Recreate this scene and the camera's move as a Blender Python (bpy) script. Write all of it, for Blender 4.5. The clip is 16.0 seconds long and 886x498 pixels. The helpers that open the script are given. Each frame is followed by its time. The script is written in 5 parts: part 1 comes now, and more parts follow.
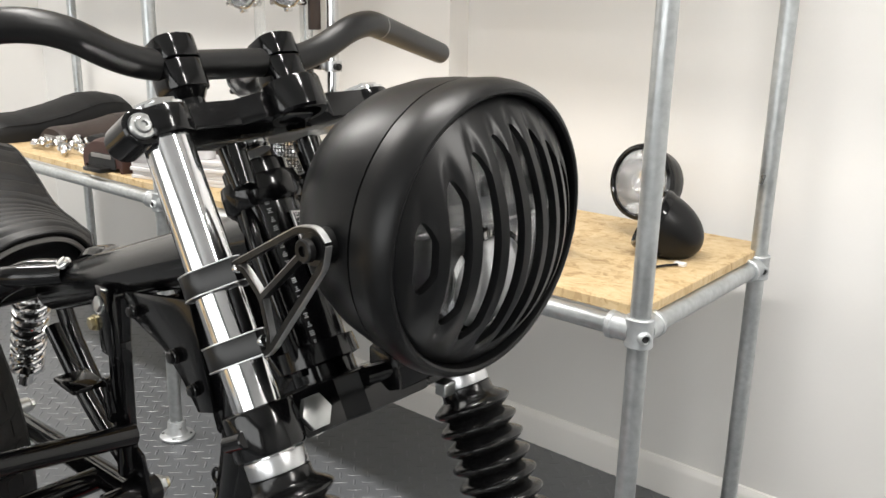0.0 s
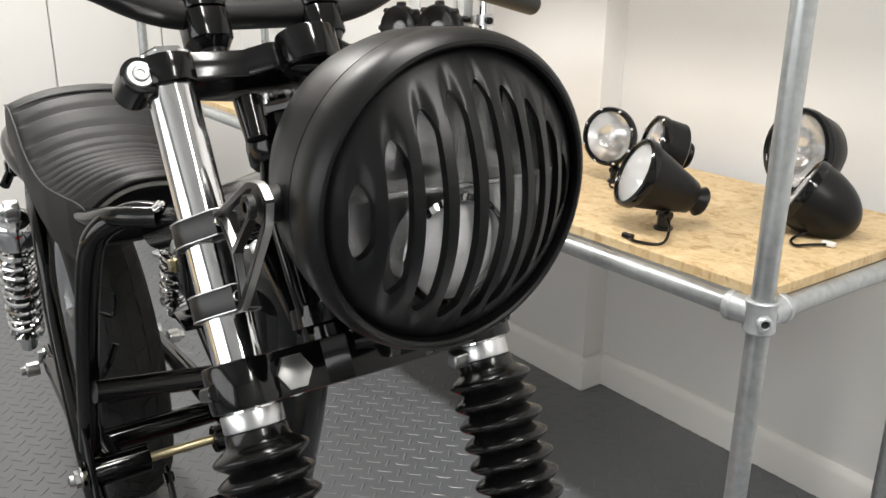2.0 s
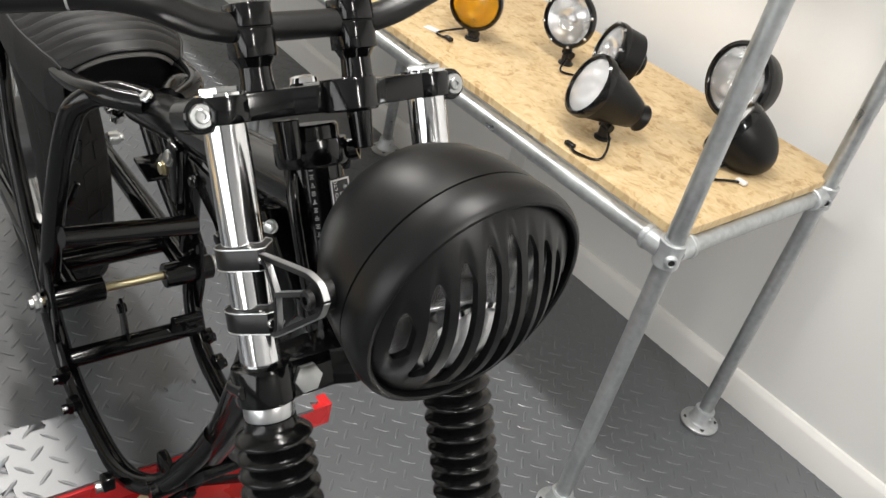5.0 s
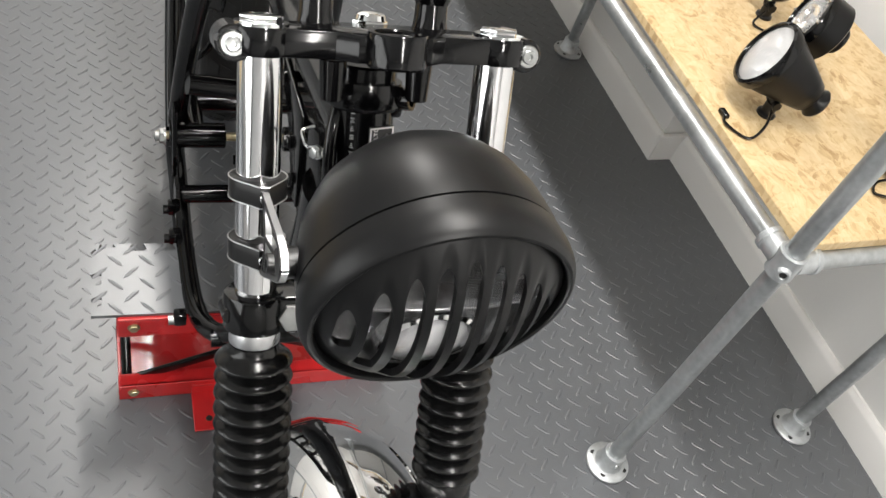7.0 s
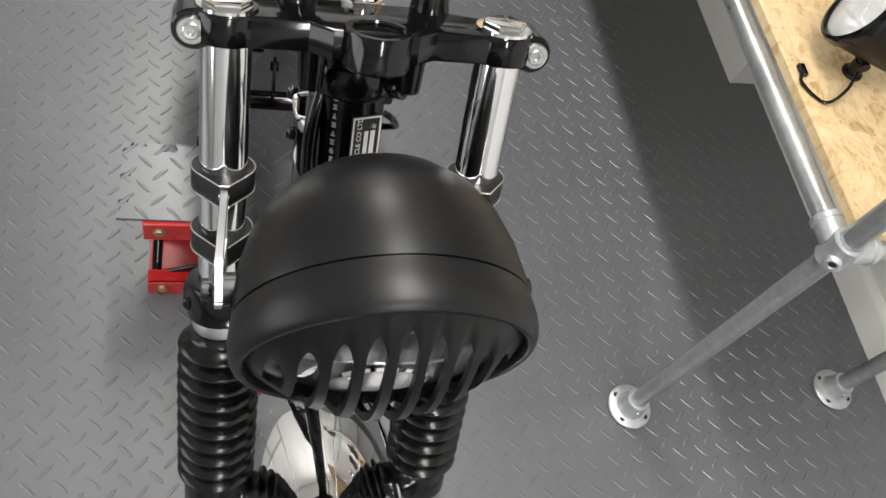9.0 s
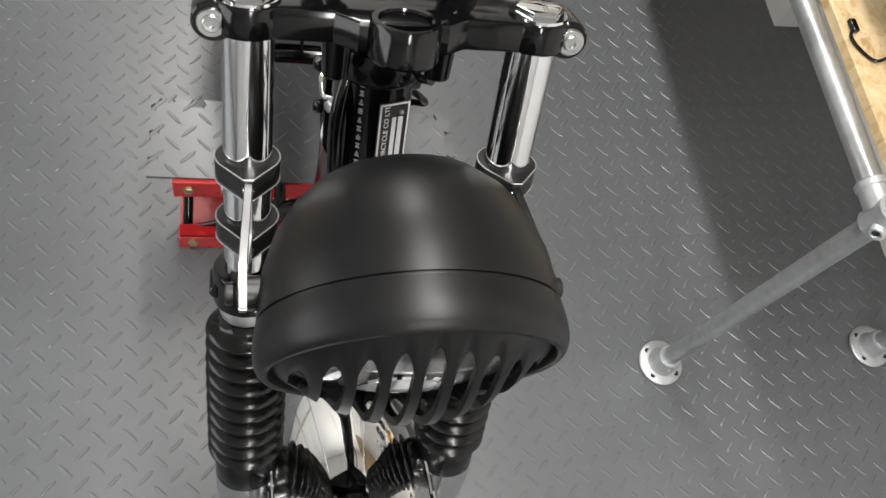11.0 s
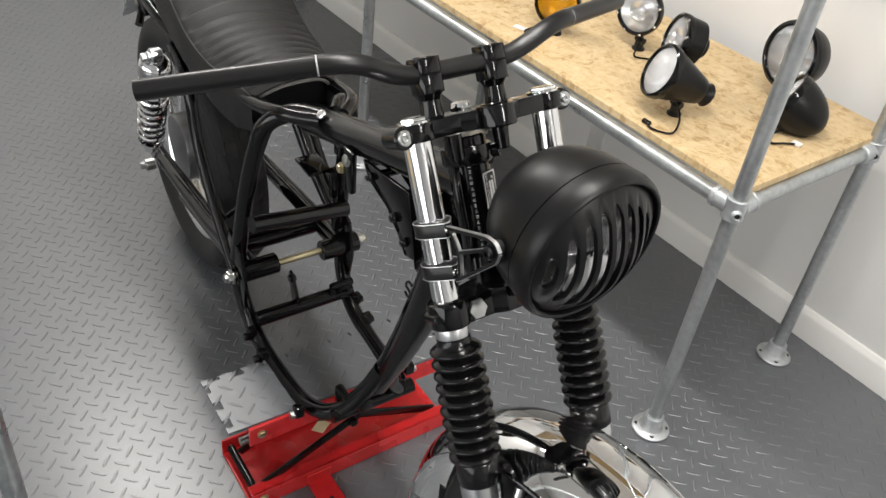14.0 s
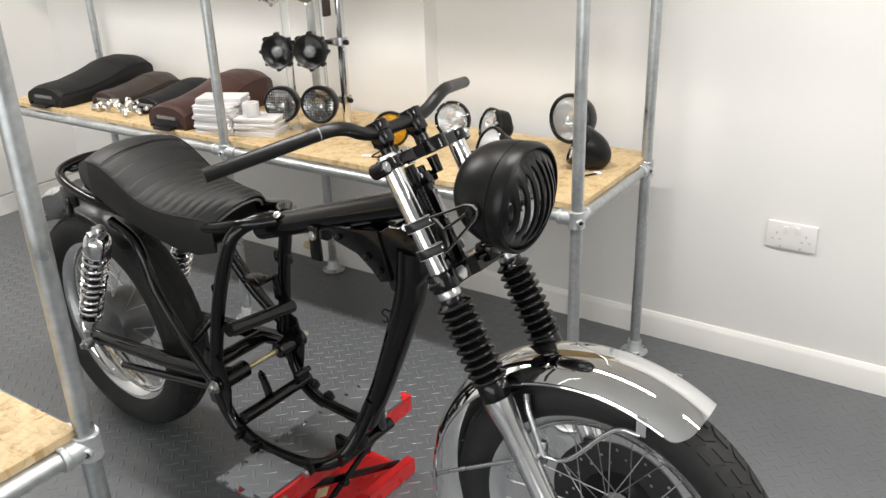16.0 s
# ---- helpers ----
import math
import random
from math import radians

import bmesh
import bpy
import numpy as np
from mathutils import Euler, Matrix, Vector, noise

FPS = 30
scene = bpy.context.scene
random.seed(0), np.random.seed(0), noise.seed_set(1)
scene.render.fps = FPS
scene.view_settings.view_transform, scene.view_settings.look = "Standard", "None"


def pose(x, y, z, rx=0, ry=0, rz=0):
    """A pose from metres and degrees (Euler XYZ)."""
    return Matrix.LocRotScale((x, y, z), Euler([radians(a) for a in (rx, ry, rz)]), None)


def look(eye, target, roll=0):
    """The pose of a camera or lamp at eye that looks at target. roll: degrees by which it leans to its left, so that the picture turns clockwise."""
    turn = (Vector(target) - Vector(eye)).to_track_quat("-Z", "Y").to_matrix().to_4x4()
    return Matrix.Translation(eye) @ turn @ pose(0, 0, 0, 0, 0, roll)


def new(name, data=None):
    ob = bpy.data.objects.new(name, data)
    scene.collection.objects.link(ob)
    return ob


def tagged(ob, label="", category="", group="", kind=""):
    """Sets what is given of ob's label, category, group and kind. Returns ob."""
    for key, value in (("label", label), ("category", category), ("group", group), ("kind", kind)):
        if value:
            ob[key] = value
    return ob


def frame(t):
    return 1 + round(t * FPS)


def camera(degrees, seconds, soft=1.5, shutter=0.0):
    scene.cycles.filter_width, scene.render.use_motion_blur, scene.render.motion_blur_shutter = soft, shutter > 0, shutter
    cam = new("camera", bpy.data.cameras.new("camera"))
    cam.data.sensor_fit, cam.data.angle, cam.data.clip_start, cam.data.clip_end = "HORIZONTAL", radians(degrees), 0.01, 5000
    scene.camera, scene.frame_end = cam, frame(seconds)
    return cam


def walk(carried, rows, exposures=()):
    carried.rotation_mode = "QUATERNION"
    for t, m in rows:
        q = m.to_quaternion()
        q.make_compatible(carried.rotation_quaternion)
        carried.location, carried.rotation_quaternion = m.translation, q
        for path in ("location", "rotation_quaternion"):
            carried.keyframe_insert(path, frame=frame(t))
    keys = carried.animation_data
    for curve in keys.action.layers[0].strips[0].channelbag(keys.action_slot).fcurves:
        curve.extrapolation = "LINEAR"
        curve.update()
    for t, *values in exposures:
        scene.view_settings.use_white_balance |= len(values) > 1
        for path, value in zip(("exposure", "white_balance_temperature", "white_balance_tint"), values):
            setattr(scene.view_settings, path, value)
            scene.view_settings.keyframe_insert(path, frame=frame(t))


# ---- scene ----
cam = camera(55.05, 16.0)
PATH = [
    (0, (0.5726, -1.1773, 1.1486), (-0.6632, 0.3029, 0.6176), 1.24),
    (0.5, (0.6132, -1.1294, 1.1296), (-0.7236, 0.2404, 0.5495), 0.71),
    (1, (0.6271, -1.0849, 1.1153), (-0.8193, 0.1618, 0.5205), -0.07),
    (1.5, (0.6467, -1.0553, 1.1162), (-0.8832, 0.0982, 0.5427), -0.61),
    (2, (0.6433, -1.0445, 1.1446), (-0.8848, 0.0800, 0.5116), 0.66),
    (2.5, (0.6470, -1.0677, 1.2005), (-0.8438, 0.0449, 0.4658), 2.82),
    (3, (0.6487, -1.0980, 1.2548), (-0.7891, 0.0266, 0.4376), 5.14),
    (3.5, (0.6472, -1.1285, 1.3058), (-0.7191, 0.0138, 0.3955), 7.74),
    (4, (0.6372, -1.1503, 1.3412), (-0.6569, 0.0088, 0.3502), 9.66),
    (6.5, (0.4856, -1.0221, 1.4543), (-0.5109, 0.0142, 0.0639), 22.10),
    (7, (0.5545, -0.9746, 1.4727), (-0.5762, -0.1892, 0.0220), 22.70),
    (7.5, (0.5449, -0.9372, 1.4913), (-0.6180, -0.2628, 0.0105), 23.10),
    (8, (0.5085, -0.9020, 1.5013), (-0.5816, -0.2713, -0.0524), 24.05),
    (8.5, (0.4711, -0.8895, 1.5134), (-0.5022, -0.2710, -0.1207), 26.43),
    (9, (0.4442, -0.8714, 1.5166), (-0.4638, -0.2750, -0.1627), 27.71),
    (11.5, (0.3943, -0.8632, 1.5306), (-0.3732, -0.3479, -0.2430), 28.56),
    (12, (0.4589, -0.9005, 1.5425), (-0.4315, -0.3651, -0.1664), 25.73),
    (12.5, (0.5611, -0.9713, 1.5571), (-0.5014, -0.3735, -0.0283), 22.82),
    (13, (0.6344, -1.0574, 1.5632), (-0.5510, -0.3737, 0.1046), 18.07),
    (13.5, (0.6764, -1.2037, 1.5623), (-0.5478, -0.3602, 0.2245), 12.23),
    (14, (0.7243, -1.3751, 1.5757), (-0.4777, -0.3378, 0.3595), 7.74),
    (14.5, (0.7853, -1.5075, 1.5739), (-0.4049, -0.3345, 0.4750), 4.89),
    (15, (0.8884, -1.6652, 1.5572), (-0.3229, -0.4011, 0.5903), 3.00),
    (15.5, (0.9318, -1.8202, 1.5548), (-0.2249, -0.4341, 0.6941), 0.77),
    (16, (0.9087, -1.9755, 1.5240), (-0.1274, -0.4609, 0.7287), -1.98),
]
EXPOSURES = [(0, 0.14), (0.5, 0.2), (1, 0.18), (1.5, 0.09), (2, 0.01), (4, 0.02), (6.5, 0.08), (7, 0.18), (7.5, 0.06), (9, 0.02), (11.5, 0.0), (13.5, 0.02), (14.5, -0.1), (15, -0.17), (15.5, 0.02), (16, -0.02)]
walk(cam, [(t, look(eye, target, roll)) for t, eye, target, roll in PATH], EXPOSURES)

# ---- world, lamps, exposure ----
world = bpy.data.worlds.new("room_air")
scene.world = world
world.use_nodes = True
world.node_tree.nodes["Background"].inputs["Color"].default_value = (0.9, 0.95, 1.0, 1)
world.node_tree.nodes["Background"].inputs["Strength"].default_value = 0.03

CEIL = 2.6


def batten(x, y, watts, length=1.5, width=0.12):
    """A ceiling lamp's light: a long downward area lamp along x."""
    data = bpy.data.lights.new("lamp_light", "AREA")
    data.shape, data.size, data.size_y, data.energy = "RECTANGLE", length, width, watts
    data.color = (1.0, 0.97, 0.93)
    ob = new("lamp_light", data)
    ob.matrix_world = pose(x, y, CEIL - 0.085)
    return ob


LAMPS = [(-2.2, -0.63), (0.1, -0.63), (2.2, -0.63)]
for lx, ly in LAMPS:
    batten(lx, ly, 47)

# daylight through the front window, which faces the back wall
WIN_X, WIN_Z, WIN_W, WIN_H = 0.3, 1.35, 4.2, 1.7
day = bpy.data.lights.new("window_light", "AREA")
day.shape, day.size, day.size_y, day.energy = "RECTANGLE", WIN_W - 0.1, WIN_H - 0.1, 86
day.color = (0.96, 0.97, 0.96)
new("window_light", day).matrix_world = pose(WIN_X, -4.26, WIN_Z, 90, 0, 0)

# ---- materials ----
def material(name, base, rough=0.5, metal=0.0, coat=0.0, var=0.08, scale=30.0, bump=0.0, bump_scale=200.0, fine=0.0, spread=0.0, alpha_glass=None, rough_var=0.1, sheen=0.0, ior=1.5, whole=False):
    """A principled surface with variation at two scales, relief and uneven gloss."""
    m = bpy.data.materials.new(name)
    m.use_nodes = True
    nt = m.node_tree
    b = nt.nodes["Principled BSDF"]
    b.inputs["Roughness"].default_value, b.inputs["Metallic"].default_value = rough, metal
    b.inputs["Coat Weight"].default_value, b.inputs["Coat Roughness"].default_value = coat, 0.06
    b.inputs["IOR"].default_value = ior
    # whole: one pattern that runs on across alike pieces
    where = nt.nodes.new("ShaderNodeNewGeometry").outputs["Position"] if whole else nt.nodes.new("ShaderNodeTexCoord").outputs["Object"]
    n1 = nt.nodes.new("ShaderNodeTexNoise")
    n1.inputs["Scale"].default_value, n1.inputs["Detail"].default_value = scale, 6
    n2 = nt.nodes.new("ShaderNodeTexNoise")
    n2.inputs["Scale"].default_value, n2.inputs["Detail"].default_value = scale / 7, 3
    mixn = nt.nodes.new("ShaderNodeMath")
    mixn.operation = "ADD"
    for n in (n1, n2):
        nt.links.new(where, n.inputs["Vector"])
    nt.links.new(n1.outputs["Fac"], mixn.inputs[0])
    nt.links.new(n2.outputs["Fac"], mixn.inputs[1])
    ramp = nt.nodes.new("ShaderNodeMapRange")
    ramp.inputs["From Min"].default_value, ramp.inputs["From Max"].default_value = 0.6, 1.4
    ramp.inputs["To Min"].default_value, ramp.inputs["To Max"].default_value = 1 - var, 1 + var
    nt.links.new(mixn.outputs[0], ramp.inputs["Value"])
    last = ramp.outputs[0]
    if spread:
        info = nt.nodes.new("ShaderNodeObjectInfo")
        mr = nt.nodes.new("ShaderNodeMapRange")
        mr.inputs["To Min"].default_value, mr.inputs["To Max"].default_value = 1 - spread, 1 + spread
        nt.links.new(info.outputs["Random"], mr.inputs["Value"])
        mul = nt.nodes.new("ShaderNodeMath")
        mul.operation = "MULTIPLY"
        nt.links.new(last, mul.inputs[0])
        nt.links.new(mr.outputs[0], mul.inputs[1])
        last = mul.outputs[0]
    vm = nt.nodes.new("ShaderNodeVectorMath")
    vm.operation = "SCALE"
    vm.inputs[0].default_value = base
    nt.links.new(last, vm.inputs["Scale"])
    nt.links.new(vm.outputs[0], b.inputs["Base Color"])
    rr = nt.nodes.new("ShaderNodeMapRange")
    rr.inputs["From Min"].default_value, rr.inputs["From Max"].default_value = 0.3, 0.7
    rr.inputs["To Min"].default_value, rr.inputs["To Max"].default_value = max(0.02, rough * (1 - rough_var)), min(1, rough * (1 + rough_var))
    nt.links.new(n2.outputs["Fac"], rr.inputs["Value"])
    nt.links.new(rr.outputs[0], b.inputs["Roughness"])
    if bump:
        n3 = nt.nodes.new("ShaderNodeTexNoise")
        n3.inputs["Scale"].default_value, n3.inputs["Detail"].default_value = bump_scale, 4
        nt.links.new(where, n3.inputs["Vector"])
        bp = nt.nodes.new("ShaderNodeBump")
        bp.inputs["Strength"].default_value, bp.inputs["Distance"].default_value = bump, 0.001
        nt.links.new(n3.outputs["Fac"], bp.inputs["Height"])
        nt.links.new(bp.outputs[0], b.inputs["Normal"])
    if alpha_glass is not None:
        b.inputs["Transmission Weight"].default_value = alpha_glass
    return m


GLOSS = material("gloss_black_paint", (0.0022, 0.0022, 0.0025), 0.12, var=0.2, rough_var=0.4, bump=0.02, bump_scale=60, ior=1.42)
SATIN = material("satin_black_powder_coat", (0.005, 0.005, 0.0052), 0.34, ior=1.42, var=0.15, bump=0.05, bump_scale=900, rough_var=0.08)
MATT = material("matt_black_paint", (0.0042, 0.0043, 0.0046), 0.36, ior=1.34, var=0.12, bump=0.08, bump_scale=1200, rough_var=0.05)
GRILLE = material("grille_black", (0.0045, 0.0046, 0.0049), 0.34, ior=1.36, var=0.1, bump=0.03, bump_scale=900)
RUBBER = material("black_rubber", (0.0042, 0.0042, 0.0044), 0.21, ior=1.42, var=0.25, bump=0.05, bump_scale=300, rough_var=0.25)
TYRE = material("tyre_rubber", (0.011, 0.011, 0.011), 0.68, var=0.3, bump=0.25, bump_scale=160)
CHROME = material("chrome_plate", (0.78, 0.785, 0.79), 0.035, 1.0, var=0.03, rough_var=0.5)
SLIDER = material("polished_alloy", (0.68, 0.685, 0.69), 0.26, 1.0, var=0.06, scale=40, rough_var=0.3)
POLISHED = material("polished_fork_steel", (0.76, 0.76, 0.77), 0.1, 1.0, var=0.05, rough_var=0.4)
ALU = material("brushed_aluminium", (0.56, 0.565, 0.575), 0.3, 1.0, var=0.12, scale=60, bump=0.08, bump_scale=500, rough_var=0.3)
ZINC = material("zinc_plated_steel", (0.46, 0.47, 0.465), 0.3, 1.0, var=0.14, scale=120)
GALV = material("galvanised_steel", (0.46, 0.48, 0.485), 0.4, 0.85, var=0.22, scale=70, bump=0.15, bump_scale=260, rough_var=0.35)
CASTING = material("malleable_iron_casting", (0.5, 0.52, 0.53), 0.44, 0.75, var=0.18, scale=90, bump=0.3, bump_scale=420)
RED = material("red_gloss_paint", (0.56, 0.018, 0.02), 0.28, coat=0.3, var=0.12, scale=40, rough_var=0.3)
BRASS = material("yellow_passivated_steel", (0.5, 0.44, 0.28), 0.3, 0.9, var=0.15)
LEATHER = material("black_vinyl", (0.0075, 0.0075, 0.0077), 0.53, ior=1.42, var=0.15, scale=20, bump=0.35, bump_scale=700, rough_var=0.12)
SUEDE = material("grey_black_vinyl", (0.0065, 0.0066, 0.007), 0.66, ior=1.4, var=0.15, bump=0.3, bump_scale=600)
BROWN = material("brown_leather", (0.05, 0.019, 0.014), 0.5, var=0.25, scale=18, bump=0.3, bump_scale=500)
TAN = material("dark_tan_leather", (0.034, 0.023, 0.019), 0.55, var=0.2, bump=0.3, bump_scale=500)
WALL = material("white_emulsion", (0.74, 0.73, 0.712), 0.75, var=0.025, scale=3, bump=0.25, bump_scale=120)
# greyer than the white walls, so the unseen sides bounce less light
FARWALL = material("unseen_wall_grey", (0.46, 0.46, 0.455), 0.7, var=0.04, scale=2, bump=0.2, bump_scale=100)
PANEL = material("white_panel", (0.8, 0.785, 0.76), 0.45, var=0.02, scale=3, bump=0.03, bump_scale=80)
SKIRT = material("white_gloss_skirting", (0.8, 0.785, 0.76), 0.3, var=0.03, scale=6, bump=0.05, bump_scale=60)
CEILING = material("white_ceiling", (0.62, 0.62, 0.61), 0.85, var=0.02, scale=3)
PAPER = material("white_card", (0.66, 0.645, 0.645), 0.6, var=0.04, scale=12, spread=0.05)
SOCKET = material("white_plastic", (0.74, 0.72, 0.7), 0.32, var=0.02)
# near-black that paints the shade in holes, openings and under the seat
DARK = material("recess_shade_black", (0.01, 0.01, 0.01), 0.6)
TAG = material("buff_card_tag", (0.62, 0.5, 0.3), 0.7, var=0.08)
DISC = material("dark_brake_steel", (0.07, 0.07, 0.072), 0.35, 0.8, var=0.2)
FROST = material("frosted_projector_lens", (0.42, 0.425, 0.43), 0.05, var=0.3, scale=60)
DRUM = material("dull_alloy_casting", (0.22, 0.22, 0.225), 0.42, 0.85, var=0.2, scale=50)
# pale metal for strips that imitate light caught on black edges
EDGE = material("edge_glint_steel", (0.6, 0.605, 0.61), 0.35, 0.9, var=0.05)
INK = material("pale_ink", (0.34, 0.34, 0.34), 0.6, var=0.1)
LABEL = material("black_label_plate", (0.012, 0.012, 0.012), 0.35)
REFLECTOR = material("faceted_reflector", (0.82, 0.82, 0.82), 0.09, 1.0, var=0.05, bump=0.6, bump_scale=90)
LINER = material("headlamp_inner", (0.6, 0.6, 0.61), 0.24, 0.9, var=0.15)
AMBER = material("amber_lens", (1.0, 0.46, 0.01), 0.08, alpha_glass=0.7, var=0.05, bump=0.7, bump_scale=70)
CLEAR = material("clear_lens", (1.0, 1.0, 1.0), 0.03, alpha_glass=1.0, var=0.0, ior=1.3)
GLASS = material("headlamp_glass", (1.0, 1.0, 1.0), 0.02, alpha_glass=1.0, var=0.0, ior=1.5)
RIBBED = material("ribbed_lens", (0.9, 0.9, 0.9), 0.12, alpha_glass=0.62, var=0.02, bump=0.5, bump_scale=110)
FLUTED = material("fluted_lens", (0.95, 0.95, 0.95), 0.07, alpha_glass=0.86, var=0.02, bump=0.6, bump_scale=90)
SMOKE = material("projector_glass", (0.55, 0.56, 0.58), 0.04, alpha_glass=0.7, var=0.05)
ACRYLIC = material("clear_acrylic", (0.95, 0.97, 0.97), 0.05, alpha_glass=0.92, var=0.0, ior=1.2)
YELLOW = material("yellow_plastic", (0.75, 0.42, 0.02), 0.4)
GREYPLY = material("seat_base_board", (0.2, 0.19, 0.18), 0.7, var=0.2)


def osb():
    """Pale strand board: long flakes at many angles, some dark."""
    m = bpy.data.materials.new("strand_board")
    m.use_nodes = True
    nt = m.node_tree
    b = nt.nodes["Principled BSDF"]
    co = nt.nodes.new("ShaderNodeTexCoord")
    warp = nt.nodes.new("ShaderNodeTexNoise")
    warp.inputs["Scale"].default_value = 14
    nt.links.new(co.outputs["Object"], warp.inputs["Vector"])
    add = nt.nodes.new("ShaderNodeMixRGB")
    add.blend_type, add.inputs["Fac"].default_value = "ADD", 0.05
    nt.links.new(co.outputs["Object"], add.inputs[1])
    nt.links.new(warp.outputs["Color"], add.inputs[2])
    cols = []
    for n, (sx, sy) in enumerate(((30, 62), (66, 30), (90, 170))):
        mp = nt.nodes.new("ShaderNodeMapping")
        mp.inputs["Scale"].default_value = (sx, sy, 30)
        mp.inputs["Rotation"].default_value = (0, 0, 0.35 + 0.8 * n)
        nt.links.new(add.outputs[0], mp.inputs["Vector"])
        v = nt.nodes.new("ShaderNodeTexVoronoi")
        v.inputs["Scale"].default_value = 1.0
        nt.links.new(mp.outputs[0], v.inputs["Vector"])
        cols.append(v.outputs["Color"])
    mx = nt.nodes.new("ShaderNodeMixRGB")
    mx.inputs["Fac"].default_value = 0.5
    nt.links.new(cols[0], mx.inputs[1])
    nt.links.new(cols[1], mx.inputs[2])
    mx2 = nt.nodes.new("ShaderNodeMixRGB")
    mx2.inputs["Fac"].default_value = 0.35
    nt.links.new(mx.outputs[0], mx2.inputs[1])
    nt.links.new(cols[2], mx2.inputs[2])
    bw = nt.nodes.new("ShaderNodeSeparateColor")
    nt.links.new(mx2.outputs[0], bw.inputs[0])
    ramp = nt.nodes.new("ShaderNodeValToRGB")
    e = ramp.color_ramp.elements
    e[0].position, e[0].color = 0.08, (0.37, 0.235, 0.105, 1)
    e[1].position, e[1].color = 0.88, (0.64, 0.5, 0.3, 1)
    mid = ramp.color_ramp.elements.new(0.4)
    mid.color = (0.55, 0.4, 0.212, 1)
    nt.links.new(bw.outputs[0], ramp.inputs[0])
    nt.links.new(ramp.outputs[0], b.inputs["Base Color"])
    b.inputs["Roughness"].default_value = 0.6
    bp = nt.nodes.new("ShaderNodeBump")
    bp.inputs["Strength"].default_value, bp.inputs["Distance"].default_value = 0.3, 0.001
    nt.links.new(bw.outputs[0], bp.inputs["Height"])
    nt.links.new(bp.outputs[0], b.inputs["Normal"])
    return m


OSB = osb()
FLOOR = material("grey_pvc_floor", (0.101, 0.107, 0.115), 0.33, ior=1.72, var=0.09, scale=5, bump=0.12, bump_scale=500, rough_var=0.15, whole=True)


# ---- mesh helpers ----
def merge(*bms):
    """One bmesh out of several."""
    out = bmesh.new()
    for b in bms:
        tmp = bpy.data.meshes.new("tmp")
        b.to_mesh(tmp)
        b.free()
        out.from_mesh(tmp)
        bpy.data.meshes.remove(tmp)
    return out


def moved(bm, m):
    bmesh.ops.transform(bm, matrix=m, verts=bm.verts)
    return bm


def box(sx, sy, sz, at=(0, 0, 0), bevel=0.0, seg=2):
    bm = bmesh.new()
    bmesh.ops.create_cube(bm, size=1.0, matrix=Matrix.Translation(at) @ Matrix.Diagonal((sx, sy, sz, 1)))
    if bevel:
        bmesh.ops.bevel(bm, geom=list(bm.edges), offset=bevel, segments=seg, affect="EDGES", profile=0.5)
    return bm


def axis_matrix(at, way):
    """Local z along way, at a place."""
    return Matrix.Translation(at) @ Vector(way).to_track_quat("Z", "Y").to_matrix().to_4x4()


def lathe(profile, at=(0, 0, 0), way=(0, 0, 1), seg=40, close=False):
    """Turns rows of (radius, height) round the axis."""
    bm = bmesh.new()
    rings = []
    for r, h in profile:
        if r < 1e-6:
            rings.append([bm.verts.new((0, 0, h))])
        else:
            rings.append([bm.verts.new((r * math.cos(2 * math.pi * k / seg), r * math.sin(2 * math.pi * k / seg), h)) for k in range(seg)])
    pairs = list(zip(rings, rings[1:])) + ([(rings[-1], rings[0])] if close else [])
    for a, b in pairs:
        for k in range(seg):
            q = [a[k % len(a)], a[(k + 1) % len(a)], b[(k + 1) % len(b)], b[k % len(b)]]
            q = list(dict.fromkeys(q))
            if len(q) > 2:
                bm.faces.new(q)
    bmesh.ops.recalc_face_normals(bm, faces=bm.faces)
    return moved(bm, axis_matrix(at, way))


def rod(a, b, r, r2=None, seg=18, bevel=0.0):
    """A capped round bar between two places."""
    a, b = Vector(a), Vector(b)
    n, r2 = (b - a).length, r if r2 is None else r2
    e = bevel
    prof = [(0, 0), (max(r - e, 1e-4), 0), (r, e), (r2, n - e), (max(r2 - e, 1e-4), n), (0, n)] if e else [(0, 0), (r, 0), (r2, n), (0, n)]
    return lathe(prof, a, b - a, seg)


def smooth_path(points, steps=6):
    """A Catmull-Rom line through the points."""
    p = [Vector(q) for q in points]
    p = [2 * p[0] - p[1]] + p + [2 * p[-1] - p[-2]]
    out = []
    for i in range(1, len(p) - 2):
        for k in range(steps):
            t = k / steps
            a, b, c, d = p[i - 1 : i + 3]
            out.append(0.5 * (2 * b + (c - a) * t + (2 * a - 5 * b + 4 * c - d) * t * t + (3 * b - a - 3 * c + d) * t**3))
    return out + [p[-2]]


def fillet_path(points, radius, steps=6):
    """A line with its corners rounded."""
    p = [Vector(q) for q in points]
    out = [p[0]]
    for a, b, c in zip(p, p[1:], p[2:]):
        u, v = (a - b), (c - b)
        d = min(radius, u.length * 0.45, v.length * 0.45)
        s, e = b + u.normalized() * d, b + v.normalized() * d
        for k in range(steps + 1):
            t = k / steps
            out.append((1 - t) ** 2 * s + 2 * t * (1 - t) * b + t * t * e)
    return out + [p[-1]]


